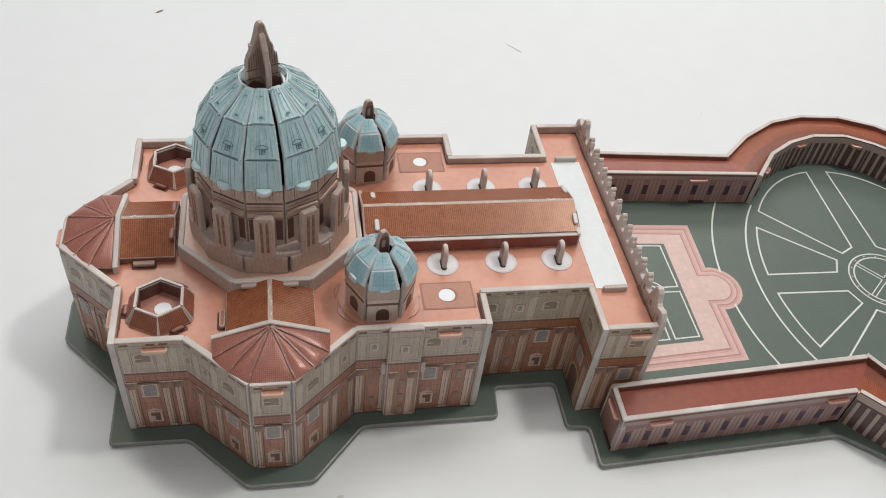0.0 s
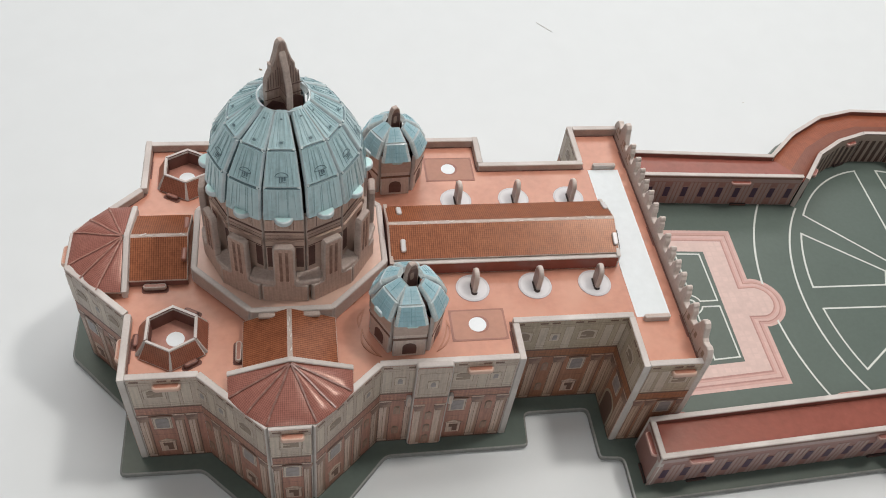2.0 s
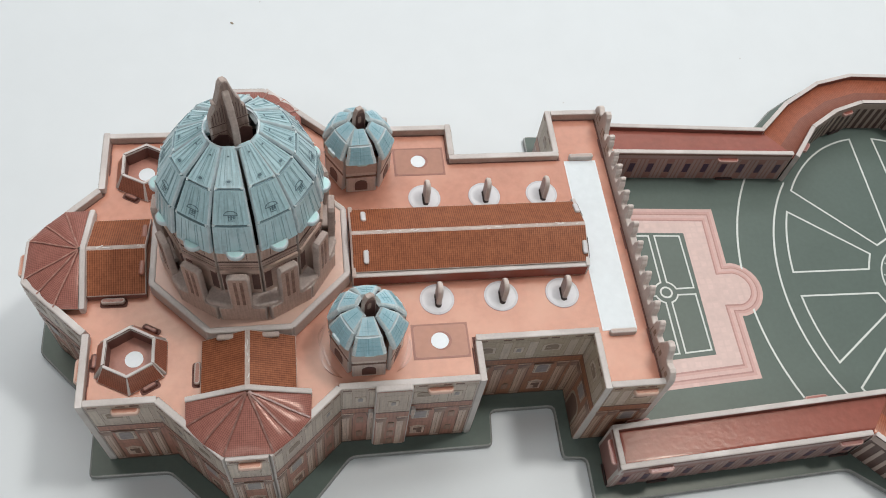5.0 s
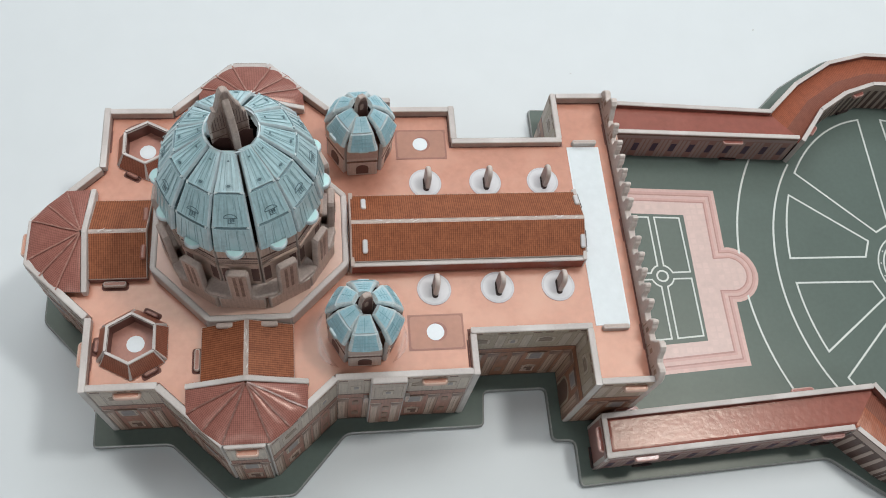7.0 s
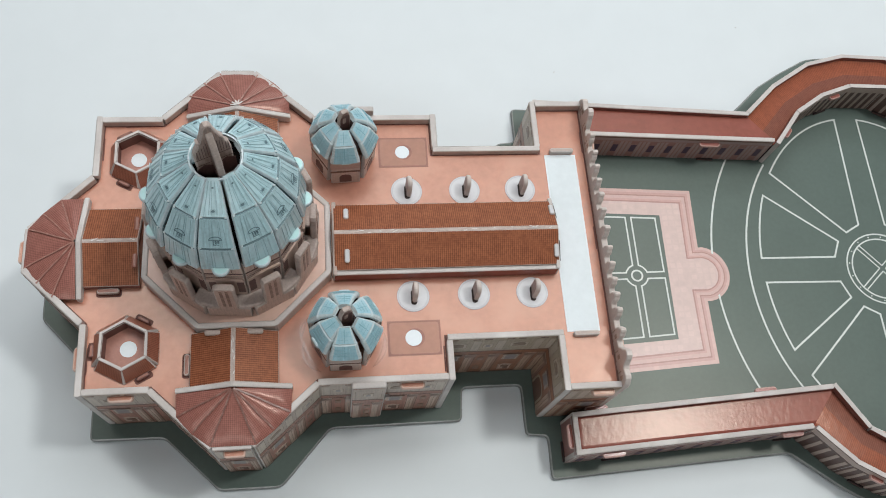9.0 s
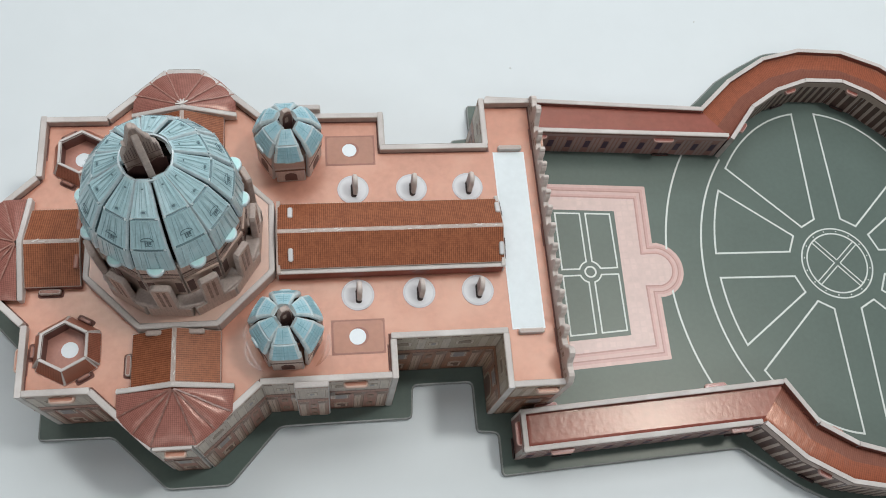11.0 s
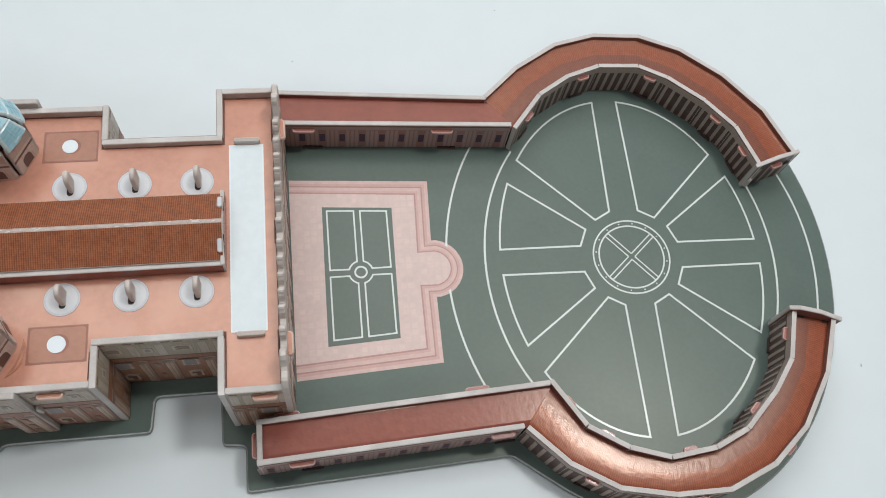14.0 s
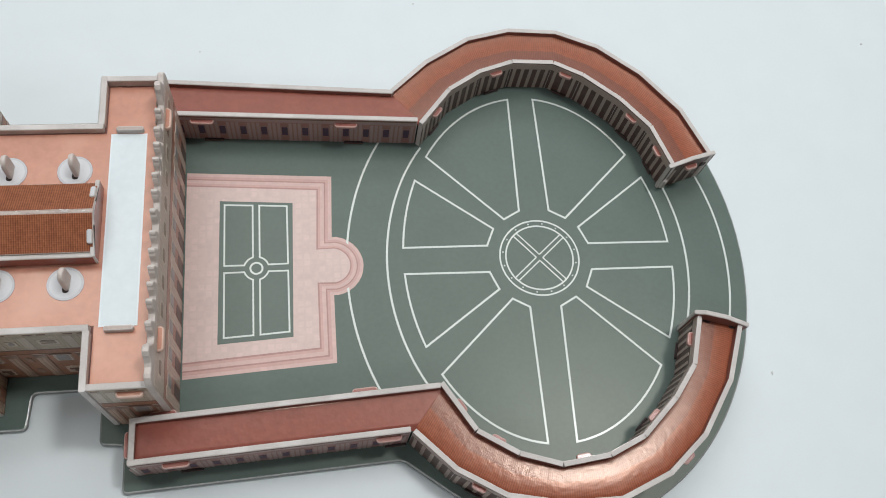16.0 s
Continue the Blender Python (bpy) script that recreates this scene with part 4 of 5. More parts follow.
def facet_mesh(p, q, apex, t=0.12):
    """A three-cornered tile board, bowed a little outwards between its eave and its apex."""
    p, q, a = Vector(p), Vector(q), Vector(apex)
    n = (q - p).cross(a - p).normalized()
    if n.z < 0:
        n = -n
    ux = (q - p).normalized()
    vx = (a - (p + q) / 2).normalized()
    bm = bmesh.new()
    uv = bm.loops.layers.uv.new("UVMap")
    rows = []
    cols = ((0.0, 0.1), (0.22, 0.8), (0.5, 1.1), (0.78, 0.8), (1.0, 0.1))
    for f, b in ((0.06, 0.006), (0.3, 0.035), (0.55, 0.06), (0.8, 0.07), (0.93, 0.05), (1.0, 0.0)):
        rows.append([[bm.verts.new(a.lerp(p.lerp(q, c), f) + n * (b * e - d)) for c, e in cols] for d in (0, t)])
    for r0, r1 in zip(rows, rows[1:]):
        for c in range(4):
            bm.faces.new((r0[0][c], r1[0][c], r1[0][c + 1], r0[0][c + 1])).smooth = True
            bm.faces.new((r0[1][c], r0[1][c + 1], r1[1][c + 1], r1[1][c])).material_index = 1
        for c in (0, 4):
            bm.faces.new((r0[0][c], r0[1][c], r1[1][c], r1[0][c])).material_index = 1
    for r in (rows[0], rows[-1]):
        for c in range(4):
            bm.faces.new((r[0][c], r[0][c + 1], r[1][c + 1], r[1][c])).material_index = 1
    bmesh.ops.recalc_face_normals(bm, faces=bm.faces)
    for e in bm.edges:
        e.smooth = len({f.material_index for f in e.link_faces}) == 1
    for f in bm.faces:
        for lp in f.loops:
            d = lp.vert.co - p
            lp[uv].uv = (d.dot(ux), d.dot(vx))
    return mesh_of("tile_facet", bm, (TILE_RED, FOAM_WARM))


CX = -29.65
CLIPW = box("tab", -0.29, -0.1, 0, 0.29, 0.1, 0.16, (RECESS,), 0.06)
CLIPB = box("tab", -0.29, -0.1, 0, 0.29, 0.1, 0.16, (FOAM_WARM,), 0.06)
for n, (ox, oy, rz) in enumerate(((CX, 0, -90), (CX, 0, 180), (CX, 0, 90))):
    arm = gable("arm_roof", 3.5, 5.5, 1.58, 5.86, 5.22, "short orange-brown printed tile roof over a church arm", (ox, oy, ROOF_Z), rz)
    for y in (-1, 1):
        add("tab", CLIPW if n == 1 else CLIPB, arm, at(3.62, 0.75 * y, 0.62, 90), "brown tab" if n == 1 else "grey foam tab")
        add("skirt", box("skirt", 3.5, 1.5 * y - 0.06, 0, 5.5, 1.5 * y + 0.06, 0.24, (WELL,), 0.02), arm)
    if n < 2:
        side = -1 if n == 0 else 1
        add("loop_tab", board("loop_tab", rrect(-0.4, -0.11, 0.4, 0.11, 0.1), 0.16, (RECESS, FOAM_WARM), 0.05, 0.2), arm, at(4.62, 1.7 * side, 0), "grey-edged loop tab beside the eave")
        add("tab_slot", flat("tab_slot", rrect(-0.46, -0.16, 0.46, 0.16, 0.1), SLOT_SHADE, 0.01), arm, at(4.62, 1.73 * side, 0))
    wear(arm, 3.6, 5.4, 5.855 - ROOF_Z, 0.045, 5)
    # apse roof with its gable board
    ap = thing("apse_roof", (ox, oy, ROOF_Z), "rose-brown printed faceted tile roof over a rounded end", "roof", "apse roofs", rz)
    apex = (5.72, 0, 0.92)
    e, z = ((-0.03, 0.29), (-0.03, 0.31), (-0.03, 0.31))[n]
    half_ring = [(5.72, 2.06 + e, z), (6.56 + e * 0.6, 2.02 + e * 0.8, z), (7.17 + e * 0.7, 1.45 + e * 0.7, z), (7.66 + e, 0.80 + e * 0.4, z)]
    ring = [(x, -y, h) for x, y, h in half_ring] + half_ring[::-1]
    for k in range(7):
        p, q = ring[k], ring[k + 1]
        add("tile_facet", facet_mesh(p, q, apex), ap)
    for k in range(1, 7):
        v = Vector(ring[k]) - Vector(apex)
        M = axes(Vector(apex) + Vector((0, 0, 0.05)), v, (-v.y, v.x, 0))
        add("fold", strip("fold", [(0.05, 0), (v.length * 0.4, 0.012), (v.length * 0.7, -0.01), (v.length - 0.05, 0)], 0.06 if n == 0 else 0.05, FOLD if n == 0 else FOLD_P), ap, M)
    G = [(-2.05, 0.0), (2.05, 0.0), (2.05, 0.34), (0.05, 1.02), (-0.05, 1.02), (-2.05, 0.34)]
    add("gable_board", board("gable_board", G, 0.2, (ROOF, FOAM), 0.05), ap, axes((5.7, 0, 0), (0, 1, 0), UP), "grey-edged gable board")
    if n == 2:
        for a in (-70, -25, 15, 60, 100):
            add("worn_fold", strip("worn_fold", [(0, 0), (0.28, 0.03)], 0.06, WORNW, False, 0.014), ap, at(apex[0] + 0.02, 0, apex[2] + 0.06) @ pose(0, 0, 0, 0, 16, 0.75 * a))
    ETAB = board("tab", rrect(-0.38, -0.3, 0.38, 0.22, 0.1), 0.2, (ROOF, PLINTH), 0.06, 0.1)
    add("tab", ETAB, ap, axes((7.68, 0, -0.12), (0, 1, 0), UP) @ LIE, "salmon tab over the edge")

# ---------------------------------------------------------------- octagonal plinth and the great dome
DX = -29.56
dome = thing("great_dome", (DX, 0, ROOF_Z), "large pale blue segmented cardboard dome on a brown printed drum", "dome")
OCT = 3.46
oh = OCT * math.tan(math.pi / 8)
for k in range(8):
    R = at(0, 0, 0, 45 * k)
    M = R @ axes((OCT, -oh, 0), (0, 1, 0), UP)
    z = 0.74 + 0.01 * (k % 2)
    add("plinth_wall", board("plinth_wall", [(0.02, 0), (2 * oh - 0.02, 0), (2 * oh - 0.02, z), (0.02, z)], 0.22, (PALE, FOAM), 0.06), dome, M)
oct_pts = [(3.5 * math.cos(radians(22.5 + 45 * k)), 3.5 * math.sin(radians(22.5 + 45 * k))) for k in range(8)]
add("plinth_top", board("plinth_top", oct_pts, 0.2, (PLINTH, FOAM), 0.0), dome, at(0, 0, 0.69), "salmon octagonal plinth top")

ROWS_D = [(2.62, 4.32, 0.645), (2.42, 5.52, 0.588), (1.82, 6.54, 0.444), (0.80, 7.27, 0.205)]


def petal_mesh(rows, t, mats, name="petal", lip=0.075, groove=0.045):
    """A bent foam board of flat leaves with pressed creases and soft sloping cut edges; x across, y outwards, z up."""
    st = []
    n = len(rows)
    for k in range(n - 1):
        p, q = Vector((0, rows[k][0], rows[k][1])), Vector((0, rows[k + 1][0], rows[k + 1][1]))
        e = (q - p).normalized()
        nn = Vector((0, e.z, -e.y))
        ln = (q - p).length
        for f in ((0.0 if k == 0 else 0.045 / ln), 0.5, (1.0 if k == n - 2 else 1 - 0.045 / ln)):
            st.append((p.lerp(q, f), nn, rows[k][2] + (rows[k + 1][2] - rows[k][2]) * f, k))
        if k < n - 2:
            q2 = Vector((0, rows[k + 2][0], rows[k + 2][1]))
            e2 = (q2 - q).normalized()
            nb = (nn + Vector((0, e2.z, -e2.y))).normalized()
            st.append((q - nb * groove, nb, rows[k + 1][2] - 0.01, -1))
    bm = bmesh.new()
    uv = bm.loops.layers.uv.new("UVMap")
    grid = []
    for p, nn, w, k in st:
        a = min(lip, w * 0.22)
        sec = ((-w * 0.96, -t), (-w, -t * 0.55), (-w + a * 0.35, -0.035), (-w + a, 0.0), (-w * 0.45, 0.024), (0, 0.03), (w * 0.45, 0.024), (w - a, 0.0), (w - a * 0.35, -0.035), (w, -t * 0.55), (w * 0.96, -t))
        grid.append([bm.verts.new((x, (p + nn * d).y, (p + nn * d).z)) for x, d in sec])
    m = len(grid[0])
    for r0, r1, s0, s1 in zip(grid, grid[1:], st, st[1:]):
        for c in range(m - 1):
            f = bm.faces.new((r0[c], r0[c + 1], r1[c + 1], r1[c]))
            edge = c in (0, 1, 2, m - 4, m - 3, m - 2)
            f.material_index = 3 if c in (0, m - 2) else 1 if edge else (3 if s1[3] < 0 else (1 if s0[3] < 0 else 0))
        bm.faces.new((r0[-1], r0[0], r1[0], r1[-1])).material_index = 2
    for row in (grid[0], grid[-1]):
        bm.faces.new(row).material_index = 1
    bmesh.ops.recalc_face_normals(bm, faces=bm.faces)
    for f in bm.faces:
        f.smooth = f.material_index == 0
    for e in bm.edges:
        e.smooth = all(f.material_index == 0 for f in e.link_faces)
    return mesh_of(name, bm, mats)


def on_leaf(rows, k):
    """The pose on leaf k of a petal: x across, y up the slope, z out; and its length."""
    (a0, z0, w0), (a1, z1, w1) = rows[k], rows[k + 1]
    e = Vector((0, a1 - a0, z1 - z0))
    return axes((0, a0, z0), (-1, 0, 0), e) @ at(0, 0, 0.026), e.length


# The last material paints shade onto crease faces and the sides of gaps.
PETAL = petal_mesh(ROWS_D, 0.2, (BLUE, BLUE_EDGE, INNER, BLUE_SHADE), "petal", 0.04, 0.06)
BROW = strip("dormer_hood", [(0.2 * math.cos(radians(a)), 0.05 + 0.13 * math.sin(radians(a))) for a in range(0, 181, 20)] + [(-0.1, 0.045), (0.1, 0.045)], 0.022, DARKB, True, 0.008)
DORMER = lines([(-0.095, -0.13, -0.07, 0.05), (-0.095, -0.145, 0.1, -0.12), (-0.03, -0.1, 0.02, 0.03), (0.04, -0.08, 0.1, 0.03), (-0.08, -0.02, 0.1, 0.0)], DARKB, 0.008)
WORN = flat("worn_corner", [(-0.06, -0.02), (0.01, -0.035), (0.07, 0.0), (0.02, 0.03), (-0.03, 0.04)], CREASE, 0.012)
OVAL = flat("oval_light", disc(0.06, 12, 0.7), DARKB, 0.012)
OVAL_RING = strip("oval_ring", disc(0.088, 16, 0.75), 0.014, RIB, True, 0.01)
HALFTAB = board("half_tab", [(0.30 * math.cos(radians(a)), 0.30 * math.sin(radians(a))) for a in range(180, 361, 15)], 0.2, (CYAN, BLUE_EDGE), 0.05, 0.1)
TBOARD = [(-0.78, 0.66), (0.78, 0.66), (0.78, 1.46), (0.70, 1.52), (0.40, 1.52), (0.36, 1.6), (0.36, 3.28), (0.28, 3.40), (-0.28, 3.40), (-0.36, 3.28), (-0.36, 1.6), (-0.40, 1.52), (-0.70, 1.52), (-0.78, 1.46)]
TB = board("buttress", TBOARD, 0.24, (DRUM, FOAM_WARM), 0.06)
DW = board("drum_wall", [(-0.635, 0.66), (0.635, 0.66), (0.64, 4.36), (-0.64, 4.36)], 0.2, (DRUM_LIGHT, FOAM_WARM, SLOT), 0.03)
LEDGE = board("ledge", [(-0.46, 2.42), (0.46, 2.42), (0.52, 2.86), (0.46, 2.98), (0.32, 3.06), (-0.32, 3.06), (-0.46, 2.98), (-0.52, 2.86)], 0.24, (FOAM_WARM, FOAM_WARM), 0.07)
BAND = flat("band", [(-0.63, 3.64), (0.63, 3.64), (0.63, 3.70), (-0.63, 3.70)], BROWN, 0.02)
BAND_B = flat("band", [(-0.62, 3.08), (0.62, 3.08), (0.62, 3.28), (-0.62, 3.28)], DRUM_LIGHT, 0.08)
DWIN = flat("drum_window", [(-0.12, 1.95), (0.12, 1.95), (0.12, 2.9), (-0.12, 2.9)], BROWN, 0.016)
DPAN = flat("drum_panel", [(-0.1, 3.78), (0.1, 3.78), (0.1, 4.22), (-0.1, 4.22)], DRUM, 0.016)
DLINES = lines([(-0.62, 3.34, 0.62, 3.37), (-0.62, 3.5, 0.62, 3.52), (-0.62, 4.26, 0.62, 4.28), (-0.3, 3.78, -0.28, 4.24), (0.28, 3.78, 0.3, 4.24), (-0.62, 2.96, 0.62, 3.0)], BROWN, 0.022)
DWIN_U = flat("drum_light", [(-0.22, 3.84), (0.22, 3.84), (0.22, 4.2), (-0.22, 4.2)], DRUM, 0.016)
FLUTE = flat("flute", [(-0.05, 1.75), (0.05, 1.75), (0.05, 3.2), (-0.05, 3.2)], CAP, 0.012)
sway = random.Random(5)
for k in range(12):
    R = at(0, 0, 0, 177 + 30 * k)
    jig = pose({0: 0.014, 1: -0.018, 2: -0.02}.get(k, 0), sway.uniform(-0.03, 0.03), 0, sway.uniform(-0.6, 0.6), sway.uniform(-0.3, 0.3), sway.uniform(-0.4, 0.4))
    p = add("petal", PETAL, dome, R @ jig)
    for j in range(3):
        M, ln = on_leaf(ROWS_D, j)
        w0, w1 = ROWS_D[j][2], ROWS_D[j + 1][2]
        for q in (-0.62, -0.30, -0.17, 0.22, 0.36, 0.66):
            q += random.uniform(-0.05, 0.05)
            e = 0.03 * random.random()
            add("rib_line", strip("rib_line", [(q * w0, 0.08 + e), (q * w1 * 0.9, ln - 0.09 - e)], random.choice((0.009, 0.013, 0.02)), RIB, False, 0.012), p, M)
        if j:
            for sgn in (-1, 1):
                add("worn_corner", WORN, p, M @ at(sgn * (w0 - 0.07), 0.03, -0.01, 60 * k))
    M, ln = on_leaf(ROWS_D, 1)
    add("dormer", DORMER, p, M @ at(0.02, 0.32, 0.012))
    add("dormer_hood", BROW, p, M @ at(0, 0.32, 0.012))
    M, ln = on_leaf(ROWS_D, 2)
    add("oval_light", OVAL, p, M @ at(0, 0.22, 0.012))
    add("oval_ring", OVAL_RING, p, M @ at(0, 0.22, 0.012))
    ov = add("oval_light", OVAL, p, M @ at(0, 0.95, 0.012))
    ov.scale = (0.6, 0.6, 1)
    add("half_tab", HALFTAB, dome, R @ axes((0, 2.58, 4.36), (-1, 0, 0), (0, -1, 0)), "pale cyan half-round tab")
    w = add("drum_wall", DW, dome, R @ axes((0, 2.52, 0), (-1, 0, 0), UP))
    for nm, me in (("band", BAND), ("band", BAND_B), ("drum_light", DWIN_U)):
        add(nm, me, w)
    for x in (-0.47, 0.47):
        add("drum_window", DWIN, w, at(x, 0, 0))
        add("drum_panel", DPAN, w, at(x, 0, 0))
    add("line_print", DLINES, w)
    b = add("buttress", TB, dome, R @ pose(0, random.uniform(-0.04, 0.04), 0, 0, 0, random.uniform(-1.5, 1.5)) @ axes((0, 3.02, 0), (-1, 0, 0), UP))
    add("flute", FLUTE, b, at(-0.1, 0, 0))
    add("flute", FLUTE, b, at(0.1, 0, 0))
    add("ledge", LEDGE, dome, R @ at(0, 0, 1.74, 15) @ pose(0, 0, 0, random.uniform(-5, 2), random.uniform(-4, 4), 0))
add("eye_rim", strip("eye_rim", disc(0.82, 48), 0.055, BLUE_EDGE, True, 0.12), dome, at(0, 0, 7.13), "pale blue rim round the open eye")
add("drum_core", board("drum_core", disc(2.2, 12), 0.1, (SLOT, SLOT), 0.0), dome, at(0, 0, 4.0))

# lantern: two crossed cardboard profiles
LANT = [(-0.581, -3.0), (0.581, -3.0), (0.581, 0.55), (0.546, 0.85), (0.44, 1.0), (0.414, 1.25), (0.317, 1.42), (0.22, 1.75), (0.15, 2.05), (0.062, 2.17), (-0.062, 2.17), (-0.15, 2.05), (-0.238, 1.7), (-0.334, 1.4), (-0.422, 1.42), (-0.405, 1.2), (-0.51, 1.0), (-0.581, 0.8), (-0.598, 0.55)]
lantern = thing("lantern", (DX - 0.03, 0.04, ROOF_Z + 7.19), "brown printed cardboard lantern spire in the dome's eye", "spire", rz=24)
LANT2 = [(-0.581, -3.0), (0.581, -3.0), (0.59, 0.42), (0.563, 0.72), (0.458, 1.008), (0.414, 1.26), (0.317, 1.44), (0.194, 1.704), (0.088, 1.824), (-0.088, 1.824), (-0.194, 1.704), (-0.317, 1.44), (-0.414, 1.26), (-0.458, 1.008), (-0.563, 0.72), (-0.59, 0.42)]
FAN = lines([(x, 0.55, x + 0.02, 1.42 - 0.9 * abs(x)) for x in (-0.5, -0.42, -0.33, -0.25, -0.17, 0.16, 0.24, 0.32, 0.41, 0.49)] + [(-0.6, 0.46, -0.13, 0.5), (0.13, 0.46, 0.6, 0.5), (-0.62, 0.12, -0.12, 0.15), (0.12, 0.12, 0.62, 0.15)], BROWN, 0.012)
for q, o, prof in (((1, 0, 0), (0, -0.11, 0), LANT), ((0, -1, 0), (-0.11, 0, 0), LANT2)):
    blade = add("blade", board("blade", prof, 0.22, (SPIRE, FOAM_WARM, SPIRE), 0.05), lantern, axes(o, q, UP))
    for x in (-0.37, 0.37):
        add("arch_print", flat("arch_print", [(x - 0.26, -0.9), (x + 0.26, -0.9), (x + 0.26, -0.1), (x, 0.06), (x - 0.26, -0.1)], BROWN, 0.012), blade)
    add("fan_print", FAN, blade)

# ---------------------------------------------------------------- the two small domes
ROWS_S = [(1.26, 1.82, 0.57), (0.91, 2.48, 0.428), (0.40, 2.84, 0.208)]
small = thing("small_dome", (-25.67, -3.85, ROOF_Z), "small bright blue six-sided cardboard dome on a stone-print turret", "dome", "small domes")
PETAL_S = petal_mesh(ROWS_S, 0.18, (BLUE_S, CREASE, SLOT, BLUE_EDGE), "petal", 0.11, 0.03)
TW = board("turret_wall", [(-0.57, -0.1), (0.57, -0.1), (0.56, 1.87), (-0.56, 1.87)], 0.18, (TURRET, FOAM, SLOT), 0.05)
ARCHW = flat("arched_window", [(-0.24, 0.12), (0.24, 0.12)] + [(0.24 * math.cos(radians(a)), 0.5 + 0.22 * math.sin(radians(a))) for a in range(0, 181, 30)], BROWN, 0.014)
TCORN = flat("turret_cornice", [(-0.58, 0.92), (0.58, 0.92), (0.58, 1.02), (-0.58, 1.02)], LINE, 0.016)
TBAND = flat("turret_band", [(-0.58, 1.2), (0.58, 1.2), (0.58, 1.76), (-0.58, 1.76)], TURRET_B, 0.01)
STAB = board("half_tab", rrect(-0.22, -0.13, 0.22, 0.13, 0.1), 0.2, (CYAN, BLUE_EDGE), 0.05, 0.08)
for k in range(6):
    R = at(0, 0, 0, 180 + 60 * k)
    jig = pose(0, random.uniform(-0.03, 0.03), 0, random.uniform(-1.5, 1.5), random.uniform(-1.2, 1.2), random.uniform(-1.5, 1.5))
    p = add("petal", PETAL_S, small, R @ jig)
    for j in range(2):
        M, ln = on_leaf(ROWS_S, j)
        w0, w1 = ROWS_S[j][2], ROWS_S[j + 1][2]
        add("rib_line", strip("rib_line", [(-0.02, 0.08), (-0.01, ln - 0.07)], 0.02, RIB_S, False, 0.014), p, M)
        for v in (0.3, 0.5, 0.72):
            wv = w0 + (w1 - w0) * v - 0.12
            add("course_line", strip("course_line", [(-wv, ln * v), (wv, ln * v)], 0.007, RIB_S, False, 0.012), p, M)
    w = add("turret_wall", TW, small, R @ jig @ axes((0, 1.16, 0), (-1, 0, 0), UP))
    for nm, me in (("arched_window", ARCHW), ("turret_cornice", TCORN), ("turret_band", TBAND)):
        add(nm, me, w)
    add("half_tab", STAB, small, R @ axes((0, 1.21, 1.79), (-1, 0, 0), UP), "pale cyan tab")
SB = [(-0.27, 1.4), (0.27, 1.4), (0.26, 2.9), (0.2, 3.3), (0.1, 3.45), (-0.1, 3.45), (-0.18, 3.3), (-0.24, 2.9)]
add("spire_blade", board("spire_blade", SB, 0.2, (CAP, FOAM_WARM, CAP), 0.05), small, axes((0.04, -0.06, 0), (1, 0.5, 0), UP))
add("arch_print", flat("arch_print", rrect(-0.19, 2.2, 0.19, 3.24, 0.14, 2), BROWN, 0.012), small, axes((0.04, -0.06, 0), (1, 0.5, 0), UP))
add("arch_print", flat("arch_print", rrect(-0.1, 2.75, 0.04, 3.1, 0.06, 2), SPIRE, 0.022), small, axes((0.04, -0.06, 0), (1, 0.5, 0), UP), "light patch of print")
add("core", board("core", disc(0.75, 12), 0.1, (BROWN, BROWN), 0.0), small, at(0, 0, 1.6))
copy_thing(small, place(TILT @ at(-25.5, 3.87, ROOF_Z, 3)))

# ---------------------------------------------------------------- the two hexagonal wells
WTAB = board("foot_tab", rrect(-0.25, -0.09, 0.25, 0.09, 0.08), 0.14, (RECESS, WELL_SHADE), 0.05, 0.16)
well = thing("hexagonal_well", (-33.5, -3.93, ROOF_Z), "open six-sided well with brown tile-print sides and grey edges", "roof well", "hexagonal wells")
for k in range(6):
    R = at(0, 0, 0, 60 * k) @ pose(0, 0, 0, 0, 0, random.uniform(-1.5, 1.5))
    lo, hi, top = 1.17 + random.uniform(-0.03, 0.03), 0.82, 0.68
    wl, wh = 0.615, 0.47
    me, M = panel([(lo, -wl, 0.05), (lo, wl, 0.05), (hi, wh, top), (hi, -wh, top)], 0.13, (TILE_WELL, FOAM), 0.04)
    add("tile_side", me, well, R @ M)
    w0, w1, i0, i1 = 0.478, 0.425, 0.828, 0.74
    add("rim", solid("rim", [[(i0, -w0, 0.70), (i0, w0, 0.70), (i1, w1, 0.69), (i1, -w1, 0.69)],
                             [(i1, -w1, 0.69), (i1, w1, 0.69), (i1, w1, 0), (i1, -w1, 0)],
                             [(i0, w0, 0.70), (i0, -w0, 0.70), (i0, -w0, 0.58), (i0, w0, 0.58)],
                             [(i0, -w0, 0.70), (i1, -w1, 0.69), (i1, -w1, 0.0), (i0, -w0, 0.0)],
                             [(i1, w1, 0.69), (i0, w0, 0.70), (i0, w0, 0.0), (i1, w1, 0.0)]], (FOAM, WELL_SHADE), (0, 1, 0, 1, 1)), well, R)
    if k % 2 == 1:
        add("foot_tab", WTAB, well, R @ at(1.21, 0.05, 0, 90), "brown tab folded over at the foot")
        add("foot_slot", flat("foot_slot", rrect(-0.34, -0.12, 0.34, 0.12, 0.08, 2), SLOT_SHADE, 0.012), well, R @ at(1.24, 0.05, 0, 90))
add("well_floor", flat("well_floor", disc(0.92, 6), WELLF, 0.01), well, at(0, 0, 0.0, 30))
add("white_spot", flat("white_spot", disc(0.30, 28), WHITE), well, at(0.05, 0.02, 0.012), "white printed disc in the well")
